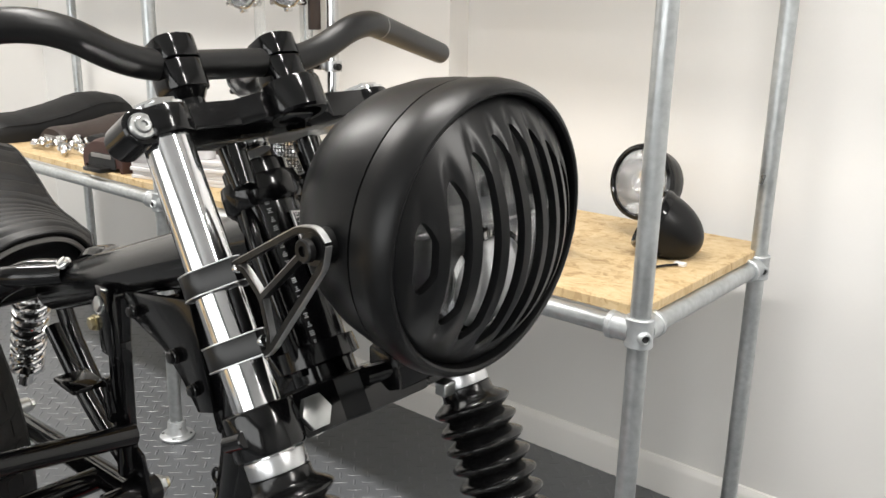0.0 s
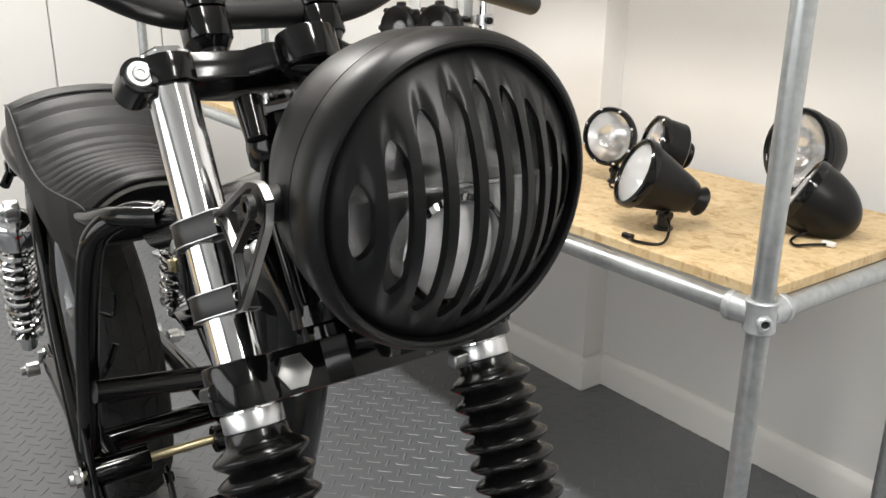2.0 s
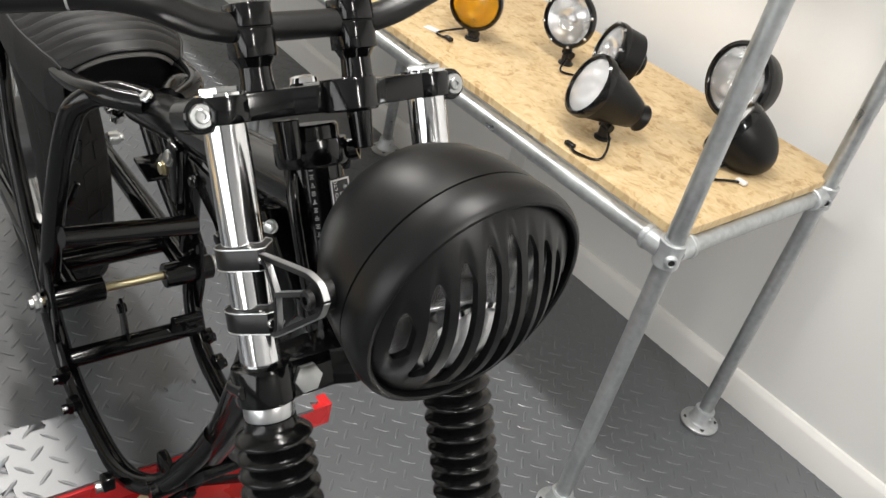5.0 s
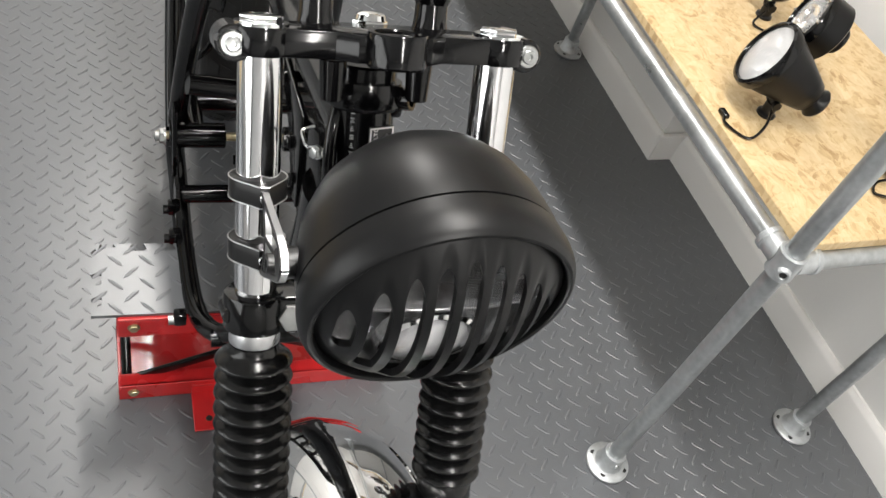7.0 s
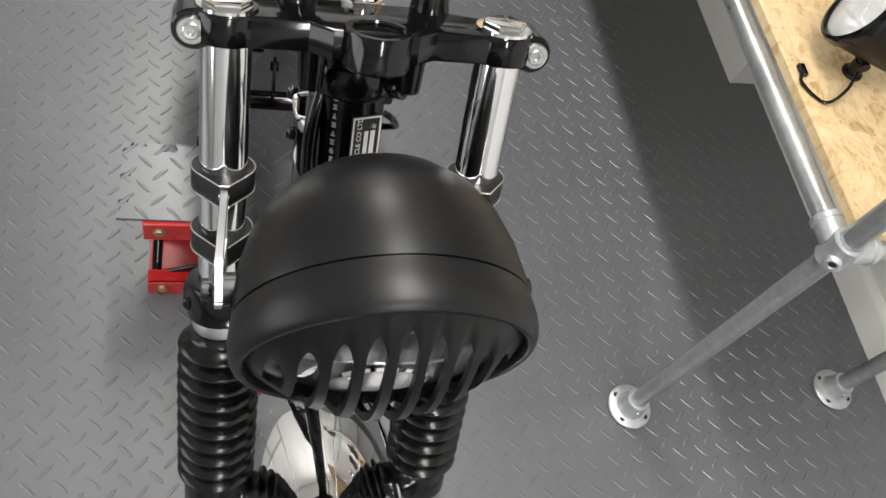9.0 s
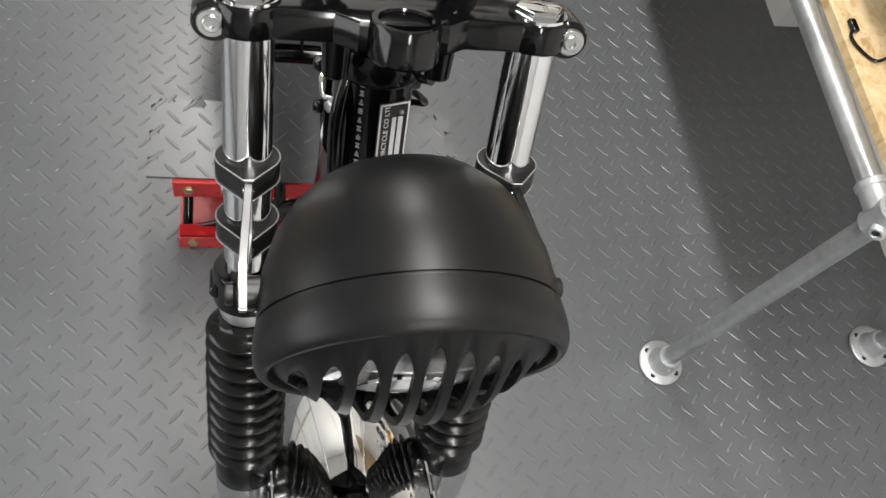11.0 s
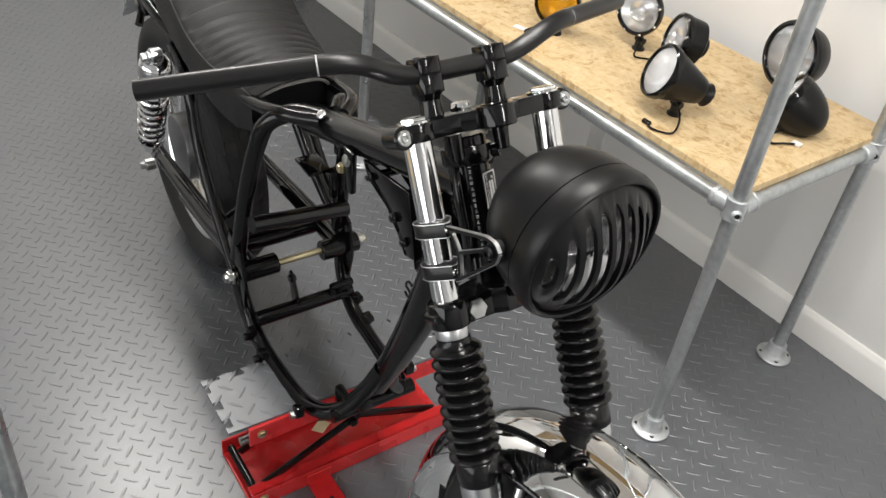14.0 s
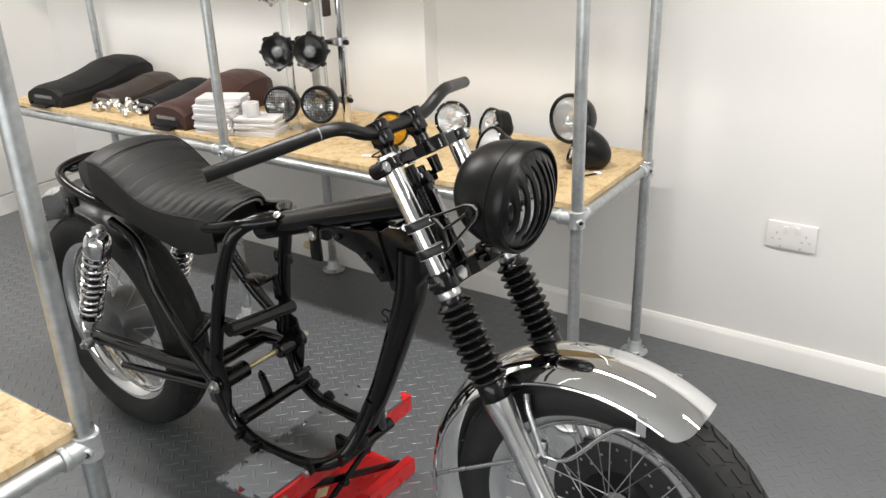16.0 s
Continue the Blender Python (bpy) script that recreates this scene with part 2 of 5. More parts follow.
def sweep(path, r, seg=14, caps=True, shape=None):
    """A tube along a path; r a number or one for each point; shape: outline as rows of (u, v) in radii."""
    path = [Vector(p) for p in path]
    bm = bmesh.new()
    n = len(path)
    tang = [(path[min(i + 1, n - 1)] - path[max(i - 1, 0)]).normalized() for i in range(n)]
    ref = Vector((0, 0, 1)) if abs(tang[0].z) < 0.9 else Vector((1, 0, 0))
    u = tang[0].cross(ref).normalized()
    rings = []
    outline = shape or [(math.cos(2 * math.pi * k / seg), math.sin(2 * math.pi * k / seg)) for k in range(seg)]
    for i, (p, t) in enumerate(zip(path, tang)):
        u = (u - t * u.dot(t)).normalized()
        w = t.cross(u)
        rr = r[i] if isinstance(r, (list, tuple)) else r
        rings.append([bm.verts.new(p + rr * (a * u + b * w)) for a, b in outline])
    m = len(outline)
    for a, b in zip(rings, rings[1:]):
        for k in range(m):
            bm.faces.new((a[k], a[(k + 1) % m], b[(k + 1) % m], b[k]))
    if caps:
        bm.faces.new(rings[0])
        bm.faces.new(rings[-1])
    bmesh.ops.recalc_face_normals(bm, faces=bm.faces)
    return bm


def plate(outline, thick, at=(0, 0, 0), way=(0, 0, 1), bevel=0.0, m=None):
    """A flat plate from an outline of (x, y), extruded along z."""
    bm = bmesh.new()
    f = bm.faces.new([bm.verts.new((x, y, 0)) for x, y in outline])
    ext = bmesh.ops.extrude_face_region(bm, geom=[f])
    bmesh.ops.translate(bm, vec=(0, 0, thick), verts=[v for v in ext["geom"] if isinstance(v, bmesh.types.BMVert)])
    bmesh.ops.recalc_face_normals(bm, faces=bm.faces)
    if bevel:
        es = [e for e in bm.edges if e.calc_face_angle(0) > 1.2]
        bmesh.ops.bevel(bm, geom=es, offset=bevel, segments=2, affect="EDGES", profile=0.5)
    return moved(bm, m if m is not None else axis_matrix(at, way))


def hexhead(at, way, r, h, bore=True):
    """A bolt head: six-sided, with a washer face."""
    hexo = [(r * math.cos(math.pi * k / 3), r * math.sin(math.pi * k / 3)) for k in range(6)]
    return merge(plate(hexo, h, at, way, bevel=r * 0.08), lathe([(0, -0.002), (r * 1.25, -0.002), (r * 1.25, 0.001), (0, 0.001)], at, way, 20))


def socket_screw(at, way, r, h):
    """A round head with a six-sided recess."""
    return lathe([(0, h * 0.4), (r * 0.42, h * 0.4), (r * 0.46, h * 0.95), (r * 0.85, h), (r, h * 0.8), (r, 0), (0, 0)], at, way, 24)


def finish(me, angle=38):
    me.polygons.foreach_set("use_smooth", [True] * len(me.polygons))
    me.set_sharp_from_angle(angle=radians(angle))


def part(name, bm, mat, parent=None, label="", angle=38):
    """One mesh object, under a thing or a part."""
    me = bpy.data.meshes.new(name)
    bm.to_mesh(me)
    bm.free()
    me.materials.append(mat)
    finish(me, angle)
    ob = new(name, me)
    if parent:
        ob.parent = parent
    if label:
        ob["label"] = label
    return ob


def thing(name, label, category, m=None, group="", kind=""):
    """An Empty at a thing's base."""
    ob = new(name)
    ob.empty_display_size = 0.05
    if m is not None:
        ob.matrix_world = m
    return tagged(ob, label, category, group, kind)


# ---- room ----
X0, X1, Y0, Y1 = -3.32, 3.2, -4.2, 0.655


def wall(name, sx, sy, sz, at, mat=WALL):
    return tagged(part(name, box(sx, sy, sz, at), mat), "plain white painted wall" if mat is WALL else "unseen wall, greyed to cut bounced light", "wall", kind="structure")


wall("wall_back", X1 - X0 + 0.4, 0.15, CEIL, ((X0 + X1) / 2, Y1 + 0.075, CEIL / 2))
wall("wall_back_boxing", 1.935, 0.078, CEIL, ((-2.82 - 0.885) / 2, Y1 - 0.0395, CEIL / 2))
# front wall with a wide window; unseen, so greyed to hold back bounce
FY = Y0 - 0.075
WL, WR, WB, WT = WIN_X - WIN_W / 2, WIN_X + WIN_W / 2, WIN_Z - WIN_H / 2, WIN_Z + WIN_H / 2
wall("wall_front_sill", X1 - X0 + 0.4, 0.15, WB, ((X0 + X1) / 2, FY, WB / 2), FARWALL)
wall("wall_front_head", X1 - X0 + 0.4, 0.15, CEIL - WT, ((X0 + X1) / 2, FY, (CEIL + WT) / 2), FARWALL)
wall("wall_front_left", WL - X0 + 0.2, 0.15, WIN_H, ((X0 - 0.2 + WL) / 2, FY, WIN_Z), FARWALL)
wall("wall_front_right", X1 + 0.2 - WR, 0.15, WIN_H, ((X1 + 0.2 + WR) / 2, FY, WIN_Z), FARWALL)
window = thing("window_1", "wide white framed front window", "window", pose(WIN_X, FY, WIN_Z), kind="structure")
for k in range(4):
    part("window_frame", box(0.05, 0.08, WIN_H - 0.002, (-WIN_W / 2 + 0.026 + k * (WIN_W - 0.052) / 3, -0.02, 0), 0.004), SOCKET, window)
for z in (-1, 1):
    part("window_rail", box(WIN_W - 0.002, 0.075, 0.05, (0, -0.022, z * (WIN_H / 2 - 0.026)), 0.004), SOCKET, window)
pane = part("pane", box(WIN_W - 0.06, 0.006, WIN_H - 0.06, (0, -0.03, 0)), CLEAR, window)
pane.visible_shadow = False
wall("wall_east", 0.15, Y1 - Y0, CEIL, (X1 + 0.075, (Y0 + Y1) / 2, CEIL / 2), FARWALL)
west = wall("wall_west", 0.15, Y1 - Y0, CEIL, (X0 - 0.095, (Y0 + Y1) / 2, CEIL / 2))
tagged(part("ceiling", box(X1 - X0 + 0.4, Y1 - Y0 + 0.3, 0.1, ((X0 + X1) / 2, (Y0 + Y1) / 2, CEIL + 0.05)), CEILING), "plain white painted ceiling", "ceiling", kind="structure")

# tall white panels on the west wall, with a low plinth
panel_bm = box(0.018, 0.464, 2.48, (0, 0, 0), 0.0015, 1)
first = part("panel", panel_bm, PANEL, west)
first.location = (X0 - 0.009, 0.505, 1.345)
for k in range(1, 10):
    p = new("panel", first.data)
    p.parent, p.location = west, (X0 - 0.009, 0.505 - 0.47 * k, 1.345)
tagged(part("baseboard_west", box(0.02, Y1 - Y0, 0.098, (X0 - 0.002, (Y0 + Y1) / 2, 0.049), 0.002, 1), SKIRT), "white painted plinth along the wall panels", "baseboard", kind="structure")


def skirting(name, xa, xb, y):
    """A board with a sloped, rounded top, along a wall that faces -y."""
    prof = [(0, 0), (0, 0.095), (-0.006, 0.094), (-0.013, 0.084), (-0.016, 0.076), (-0.016, 0)]
    bm = bmesh.new()
    a, b = ([bm.verts.new((x, y + v, z)) for v, z in prof] for x in (xa, xb))
    for k in range(len(prof)):
        bm.faces.new((a[k], a[(k + 1) % 6], b[(k + 1) % 6], b[k]))
    bm.faces.new(a), bm.faces.new(b)
    bmesh.ops.recalc_face_normals(bm, faces=bm.faces)
    return tagged(part(name, bm, SKIRT), "white gloss skirting board", "baseboard", kind="structure")


skirting("baseboard_back", -0.885, X1, Y1)
skirting("baseboard_boxing", -2.82, -0.872, Y1 - 0.0785)
skirting("baseboard_corner", X0 + 0.01, -2.82, Y1)
tagged(part("baseboard_return", box(0.018, 0.094, 0.0935, (-0.8745, Y1 - 0.0495, 0.0465), 0.003, 1), SKIRT), "short return of the white skirting board", "baseboard", kind="structure")

# double socket on the back wall
sock = thing("wall_socket", "white plastic double wall socket on the back wall", "socket", pose(0.432, Y1, 0.47))
part("faceplate", box(0.15, 0.009, 0.088, (0, -0.0045, 0), 0.003, 3), SOCKET, sock)
for sx in (-1, 1):
    part("rocker_switch", box(0.012, 0.006, 0.02, (sx * 0.018, -0.0105, 0.022), 0.0015, 1), SOCKET, sock)
    for dx, dz, w, h in ((0, 0.006, 0.004, 0.008), (-0.011, -0.013, 0.007, 0.004), (0.011, -0.013, 0.007, 0.004)):
        part("pin_slot", box(w, 0.002, h, (sx * 0.044 + dx, -0.0089, dz)), FARWALL, sock)
    part("screw", lathe([(0, 0.0015), (0.003, 0.001), (0.0035, 0), (0, 0)], (sx * 0.03, -0.009, -0.036), (0, -1, 0), 12), ZINC, sock)

# ceiling lamps
for lx, ly in LAMPS:
    lamp = thing("ceiling_light", "long white ceiling batten lamp, switched on", "ceiling lamp", pose(lx, ly, CEIL), "ceiling lamps")
    part("housing", box(1.54, 0.16, 0.05, (0, 0, -0.026), 0.008), SOCKET, lamp)
    part("diffuser", box(1.5, 0.12, 0.026, (0, 0, -0.065), 0.008), PAPER, lamp, "white plastic diffuser")


# ---- floor of interlocking tiles ----
TILE, PITCH = 0.5, 0.05


def tab_edge(n):
    """One jigsaw edge as (along, out) from 0 to 0.5 m."""
    out = []
    for k in range(n):
        c = (k + 0.5) * PITCH
        d = 0.016 if k else 0.009
        out += [(c - 0.025, 0), (c - 0.009, 0), (c - 0.0135, d * 0.6), (c - 0.011, d), (c + 0.011, d), (c + 0.0135, d * 0.6), (c + 0.009, 0)]
    return out


def tile_outline(nx, ny, cut=False):
    """Tabs out on the +x and +y sides, matching sockets on the others."""
    w, h = nx * PITCH, ny * PITCH
    e = tab_edge(nx)
    f = tab_edge(ny)
    pts = [(a, o) for a, o in e]
    pts += [(w, 0), (w, h)] if cut else [(w + o, a) for a, o in f] + [(w, h)]
    pts += [(a, h + o) for a, o in reversed(e)][:-1] + [(0, h)]
    pts += [(o, a) for a, o in reversed(f)][:-1]
    clean = []
    for p in pts:
        if not clean or (abs(p[0] - clean[-1][0]) + abs(p[1] - clean[-1][1])) > 1e-5:
            clean.append(p)
    return clean


def treads(w, h):
    """Raised lozenges, set crosswise in turn on a diagonal grid."""
    bm = bmesh.new()
    q = TILE / 20
    base = [(-0.0178, 0), (-0.0105, -0.0033), (0.0105, -0.0033), (0.0178, 0), (0.0105, 0.0033), (-0.0105, 0.0033)]
    for i in range(round(w / q)):
        for j in range(round(h / q)):
            if (i + j) % 2:
                continue
            cx, cy = (i + 0.5) * q, (j + 0.5) * q
            a = math.pi / 4 * (1 if i % 2 else -1)
            ca, sa = math.cos(a), math.sin(a)
            lo = [bm.verts.new((cx + ca * u - sa * v, cy + sa * u + ca * v, -0.0001)) for u, v in base]
            hi = [bm.verts.new((cx + ca * u * 0.86 - sa * v * 0.5, cy + sa * u * 0.86 + ca * v * 0.5, 0.0011)) for u, v in base]
            for k in range(6):
                bm.faces.new((lo[k], lo[(k + 1) % 6], hi[(k + 1) % 6], hi[k]))
            bm.faces.new(hi)
    bmesh.ops.recalc_face_normals(bm, faces=bm.faces)
    return bm


def tile_plate(nx, ny, thick, cut=False):
    """The jigsaw sheet, top at z = 0."""
    bm = moved(plate(tile_outline(nx, ny, cut), thick, m=Matrix.Identity(4)), Matrix.Translation((0, 0, -thick)))
    bmesh.ops.triangulate(bm, faces=[f for f in bm.faces if len(f.verts) > 4])
    return bm


def tile_sheet(n, thick):
    """A whole jigsaw tile, top at z = 0, in square cells with tabs along the rim."""
    bm = bmesh.new()
    e = tab_edge(n)
    w = n * PITCH
    seen = {}

    def vert(x, y):
        key = (round(x, 5), round(y, 5))
        if key not in seen:
            seen[key] = bm.verts.new((x, y, 0))
        return seen[key]

    for i in range(n):
        for j in range(n):
            ci, cj = e[7 * i:7 * i + 7], e[7 * j:7 * j + 7]
            a, b, c, d = i * PITCH, (i + 1) * PITCH, j * PITCH, (j + 1) * PITCH
            ring = [(u, o) for u, o in ci] if j == 0 else [(a, c)]
            ring += [(w + o, u) for u, o in cj] if i == n - 1 else [(b, c)]
            ring += [(b, d)] + ([(u, w + o) for u, o in reversed(ci[1:])] if j == n - 1 else [])
            ring += [(a, d)] + ([(o, u) for u, o in reversed(cj[1:])] if i == 0 else [])
            bm.faces.new([vert(x, y) for x, y in ring])
    bm.normal_update()
    rim = [ed for ed in bm.edges if ed.is_boundary]
    ext = bmesh.ops.extrude_edge_only(bm, edges=rim)
    bmesh.ops.translate(bm, vec=(0, 0, -thick), verts=[v for v in ext["geom"] if isinstance(v, bmesh.types.BMVert)])
    bm.normal_update()
    bmesh.ops.triangulate(bm, faces=[f for f in bm.faces if len(f.verts) > 4])
    return bm


floor = tagged(part("floor", box(X1 - X0 + 0.3, Y1 - Y0 + 0.3, 0.1, ((X0 + X1) / 2, (Y0 + Y1) / 2, -0.0513)), FLOOR), "grey interlocking floor tiles with raised tread pattern", "floor", kind="structure")
tile_bm = merge(tile_sheet(10, 0.007), treads(TILE, TILE))
tile_me = None
FX, FY = -0.735, -0.80
for i in range(-6, 8):
    for j in range(-7, 4):
        x, y = FX + i * TILE, FY + j * TILE
        if x + TILE < X0 or x > X1 or y + TILE < Y0 or y > Y1:
            continue
        if tile_me is None:
            t = part("floor_tile", tile_bm, FLOOR, floor, angle=20)
            tile_me = t.data
            tile_me.polygons.foreach_set("use_smooth", [False] * len(tile_me.polygons))
        else:
            t = new("floor_tile", tile_me)
            t.parent = floor
        t.location = (x, y, 0)


# ---- pipe racks ----
PR = 0.0168
RAIL_Z, BOARD_Z = 0.67, 0.69


def flange_foot(ob, x, y):
    """Round floor flange: disc with four holes, a hub and a grub screw."""
    prof = [(0, 0), (0.045, 0), (0.0465, 0.002), (0.0465, 0.006), (0.044, 0.0085), (0.03, 0.011), (0.0255, 0.017), (0.024, 0.045), (0.0225, 0.048), (PR, 0.048), (0, 0.048)]
    f = part("floor_flange", lathe(prof, (x, y, 0.0016), seg=36), CASTING, ob, "cast metal floor flange")
    for k in range(4):
        a = math.pi / 4 + k * math.pi / 2
        part("bolt_hole", lathe([(0, 0), (0.0055, 0), (0.0055, 0.0012), (0, 0.0012)], (x + 0.036 * math.cos(a), y + 0.036 * math.sin(a), 0.0105), seg=14), DARK, f)
    part("grub_screw", lathe([(0, 0.003), (0.0035, 0.003), (0.005, 0.001), (0.005, -0.002)], (x + 0.024, y - 0.003, 0.034), (1, -0.1, 0), 12), ZINC, f)


def fitting(ob, x, y, z, arms):
    """A cast clamp round the post, with sockets for the rails (arms: ways)."""
    prof = [(PR + 0.0005, -0.025), (0.0218, -0.025), (0.0235, -0.0225), (0.0226, -0.015), (0.0226, 0.015), (0.0235, 0.0225), (0.0218, 0.025), (PR + 0.0005, 0.025)]
    bms = [lathe(prof, (x, y, z), seg=30)]
    for a in arms:
        a = Vector(a)
        bms.append(lathe([(0, 0.012), (0.0212, 0.012), (0.0212, 0.042), (0.0232, 0.044), (0.0232, 0.052), (0.0212, 0.054), (PR, 0.054)], (x, y, z), a, 26))
    f = part("pipe_fitting", merge(*bms), CASTING, ob, "cast pipe fitting")
    way = Vector((0.75, -0.66, 0)) if len(arms) < 3 else Vector((0.1, -1, 0))
    way.normalize()
    at = Vector((x, y, z - 0.004)) + way * 0.0235
    part("screw_boss", lathe([(0, -0.004), (0.0115, -0.004), (0.011, 0.004), (0.0095, 0.006), (0.007, 0.0065), (0.0055, 0.003), (0, 0.003)], at, way, 20), CASTING, f)
    part("grub_screw", lathe([(0, 0.0032), (0.0028, 0.0032), (0.0055, 0.0045), (0.0055, 0)], at, way, 12), DARK, f)


def rack(name, label, xs, ys, top, boards, rail_z=RAIL_Z):
    ob = thing(name, label, "shelving")
    for x in xs:
        for y in ys:
            part("post", rod((x, y, 0.012), (x, y, top), PR, seg=26, bevel=0.001), GALV, ob, "galvanised steel pipe")
            flange_foot(ob, x, y)
            arms = []
            if x > min(xs):
                arms.append((-1, 0, 0))
            if x < max(xs):
                arms.append((1, 0, 0))
            arms.append((0, 1, 0) if y == min(ys) else (0, -1, 0))
            fitting(ob, x, y, rail_z, arms)
    for y in ys:
        for a, b in zip(sorted(xs), sorted(xs)[1:]):
            part("rail", rod((a + 0.02, y, rail_z), (b - 0.02, y, rail_z), PR, seg=24), GALV, ob, "galvanised steel pipe")
    for x in xs:
        part("rail", rod((x, min(ys) + 0.02, rail_z), (x, max(ys) - 0.02, rail_z), PR, seg=24), GALV, ob, "galvanised steel pipe")
    for xa, xb, ya, yb in boards:
        part("shelf_board", box(xb - xa, yb - ya, 0.018, ((xa + xb) / 2, (ya + yb) / 2, rail_z + PR + 0.0095), 0.0015, 1), OSB, ob, "pale strand board shelf")
    return ob


main = rack("pipe_rack", "long galvanised pipe rack with pale strand board shelf", (0.0, -1.36, -2.73), (0.0, 0.505), 2.3, [(-1.352, -0.002, 0.012, 0.56), (-2.72, -1.358, 0.012, 0.56)])
for xa, xb in ((-1.352, -0.002), (-2.72, -1.358)):
    part("upper_shelf_board", box(xb - xa, 0.548, 0.018, ((xa + xb) / 2, 0.286, 1.795), 0.0015, 1), OSB, main, "strand board upper shelf")
for y in (0.0, 0.505):
    part("upper_rail", rod((-2.73, y, 1.768), (0, y, 1.768), PR, seg=20), GALV, main, "galvanised steel pipe")
near = rack("pipe_rack", "low galvanised pipe rack with strand board shelf", (-0.27, -1.522), (-1.84, -1.335), 1.9, [(-1.51, -0.275, -1.83, -1.343)])

# ---- motorcycle on a scissor jack ----
bike = thing("motorcycle", "stripped black motorcycle chassis with ribbed seat on a red jack", "motorcycle", pose(-0.001, -0.7079, 0.0, 1.5552, 0, -4.0323))

FU = Vector((0.4755, 0, -0.8797))
FN = Vector((0.8797, 0, 0.4755))
F0 = Vector((0.0248, 0, 1.0724))
FORK_Y = 0.0993


def fork(s, y=0.0, n=0.0):
    """A place s metres down the fork from the top yoke, y to the left, n ahead of it."""
    return F0 + FU * s + FN * n + Vector((0, y, 0))


def mirror(fn):
    for side in (-1, 1):
        fn(side)


# the yoke's own axes: ahead, left, up along the fork
yk = Matrix.Translation(F0) @ Matrix(((FN.x, 0, -FU.x, 0), (0, 1, 0, 0), (FN.z, 0, -FU.z, 0), (0, 0, 0, 1)))


# fork legs
def fork_leg(side):
    y = side * FORK_Y
    part("fork_tube", rod(fork(0.0, y), fork(0.3, y), 0.0178, seg=36), POLISHED, bike, "polished steel fork tube")
    cap = part("fork_cap", hexhead(fork(-0.006, y), -FU, 0.0168, 0.006), CHROME, bike, "chrome hexagon fork cap")
    # gaiter: a ring seat, bellows and a long cuff
    n0, n1 = 0.272, 0.466
    prof = [(0.018, n0 - 0.006), (0.022, n0 - 0.005), (0.0225, n0 + 0.002)]
    folds = 10
    step = (n1 - n0 - 0.03) / folds
    for k in range(folds):
        z = n0 + 0.004 + k * step
        big = 0.0342 + 0.001 * min(k, 3) / 3
        prof += [(0.0242, z + 0.0003), (0.0275, z + step * 0.14), (big - 0.0028, z + step * 0.3), (big - 0.0004, z + step * 0.44), (big, z + step * 0.52), (big - 0.0008, z + step * 0.62), (big - 0.0034, z + step * 0.76), (0.0272, z + step * 0.9)]
    prof += [(0.0265, n1 - 0.028), (0.0285, n1 - 0.024), (0.029, n1 + 0.004), (0.0275, n1 + 0.006), (0.02, n1 + 0.006)]
    part("fork_gaiter", lathe(prof, fork(0, y), FU, 40), RUBBER, bike, "black rubber concertina fork gaiter", angle=60)
    part("gaiter_clip", lathe([(0.018, 0.2535), (0.0216, 0.2535), (0.022, 0.255), (0.022, 0.2645), (0.0216, 0.266), (0.018, 0.266)], fork(0, y), FU, 36), ALU, bike, "brushed metal band clip")
    part("collar", lathe([(0.018, 0.236), (0.0238, 0.236), (0.0242, 0.2375), (0.0235, 0.244), (0.0222, 0.246), (0.018, 0.246)], fork(0, y), FU, 36), GLOSS, bike, "black collar under the yoke")
    part("seal_ring", lathe([(0.018, 0.2462), (0.0212, 0.2462), (0.0212, 0.2515), (0.018, 0.2515)], fork(0, y), FU, 36), ALU, bike, "thin bright seal ring")
    if side > 0:
        part("clip_screw", box(0.012, 0.014, 0.012, fork(0.259, y, 0.0) + Vector((0.004, -0.026, 0)), 0.001, 1), ZINC, bike)
    slider = [(0.02, 0.461), (0.0282, 0.465), (0.0285, 0.488), (0.0265, 0.508), (0.0232, 0.535), (0.0225, 0.70), (0.027, 0.715), (0.027, 0.74), (0.0225, 0.775), (0.018, 0.79), (0, 0.79)]
    part("fork_slider", lathe(slider, fork(0, y), FU, 36), SLIDER, bike, "brushed aluminium fork slider")
    part("axle_lug", merge(rod(fork(0.752, y - 0.024 * 0 - 0.02, 0.03), fork(0.752, y + 0.02, 0.03), 0.024, seg=24, bevel=0.002), box(0.05, 0.04, 0.05, fork(0.752, y, 0.012), 0.006)), ALU, bike)
    lug = part("mudguard_lug", merge(rod(fork(0.60, y, -0.0), fork(0.60, y * 0.78, 0.026), 0.009, seg=14), box(0.016, 0.012, 0.05, fork(0.60, y * 0.77, 0.024), 0.003)), ALU, bike)
    # headlamp bracket: two bands and a cut-out arm
    for s in (0.124, 0.177):
        # a pear-shaped band that runs to a point ahead of the tube
        pear = [(0.0235 * math.cos(radians(a)), 0.0235 * math.sin(radians(a))) for a in range(50, 311, 10)] + [(0.0335, -0.0035), (0.0335, 0.0035)]
        m = yk @ Matrix.Translation((0, y, -s - 0.0085))
        band = part("bracket_band", plate(pear, 0.017, m=m, bevel=0.0006), SATIN, bike, "black steel clamp band")
        # thin bright loops draw the highlight along both rims of the band
        for z in (-0.0002, 0.0172):
            loop = [m @ Vector((u, v, z)) for u, v in pear]
            part("band_glint", sweep(loop + loop[:1], 0.0006, 6), EDGE, band, "bright line for the highlight on the band's edge")
        part("band_screw", socket_screw(m @ Vector((0.0325, 0, 0.0085)), FN, 0.0042, 0.004), CHROME, bike)
    tip = Vector((0.204, -0.104 if side < 0 else 0.0975, 1.0125))
    hi, lo = fork(0.122, y, 0.028), fork(0.181, y, 0.03)
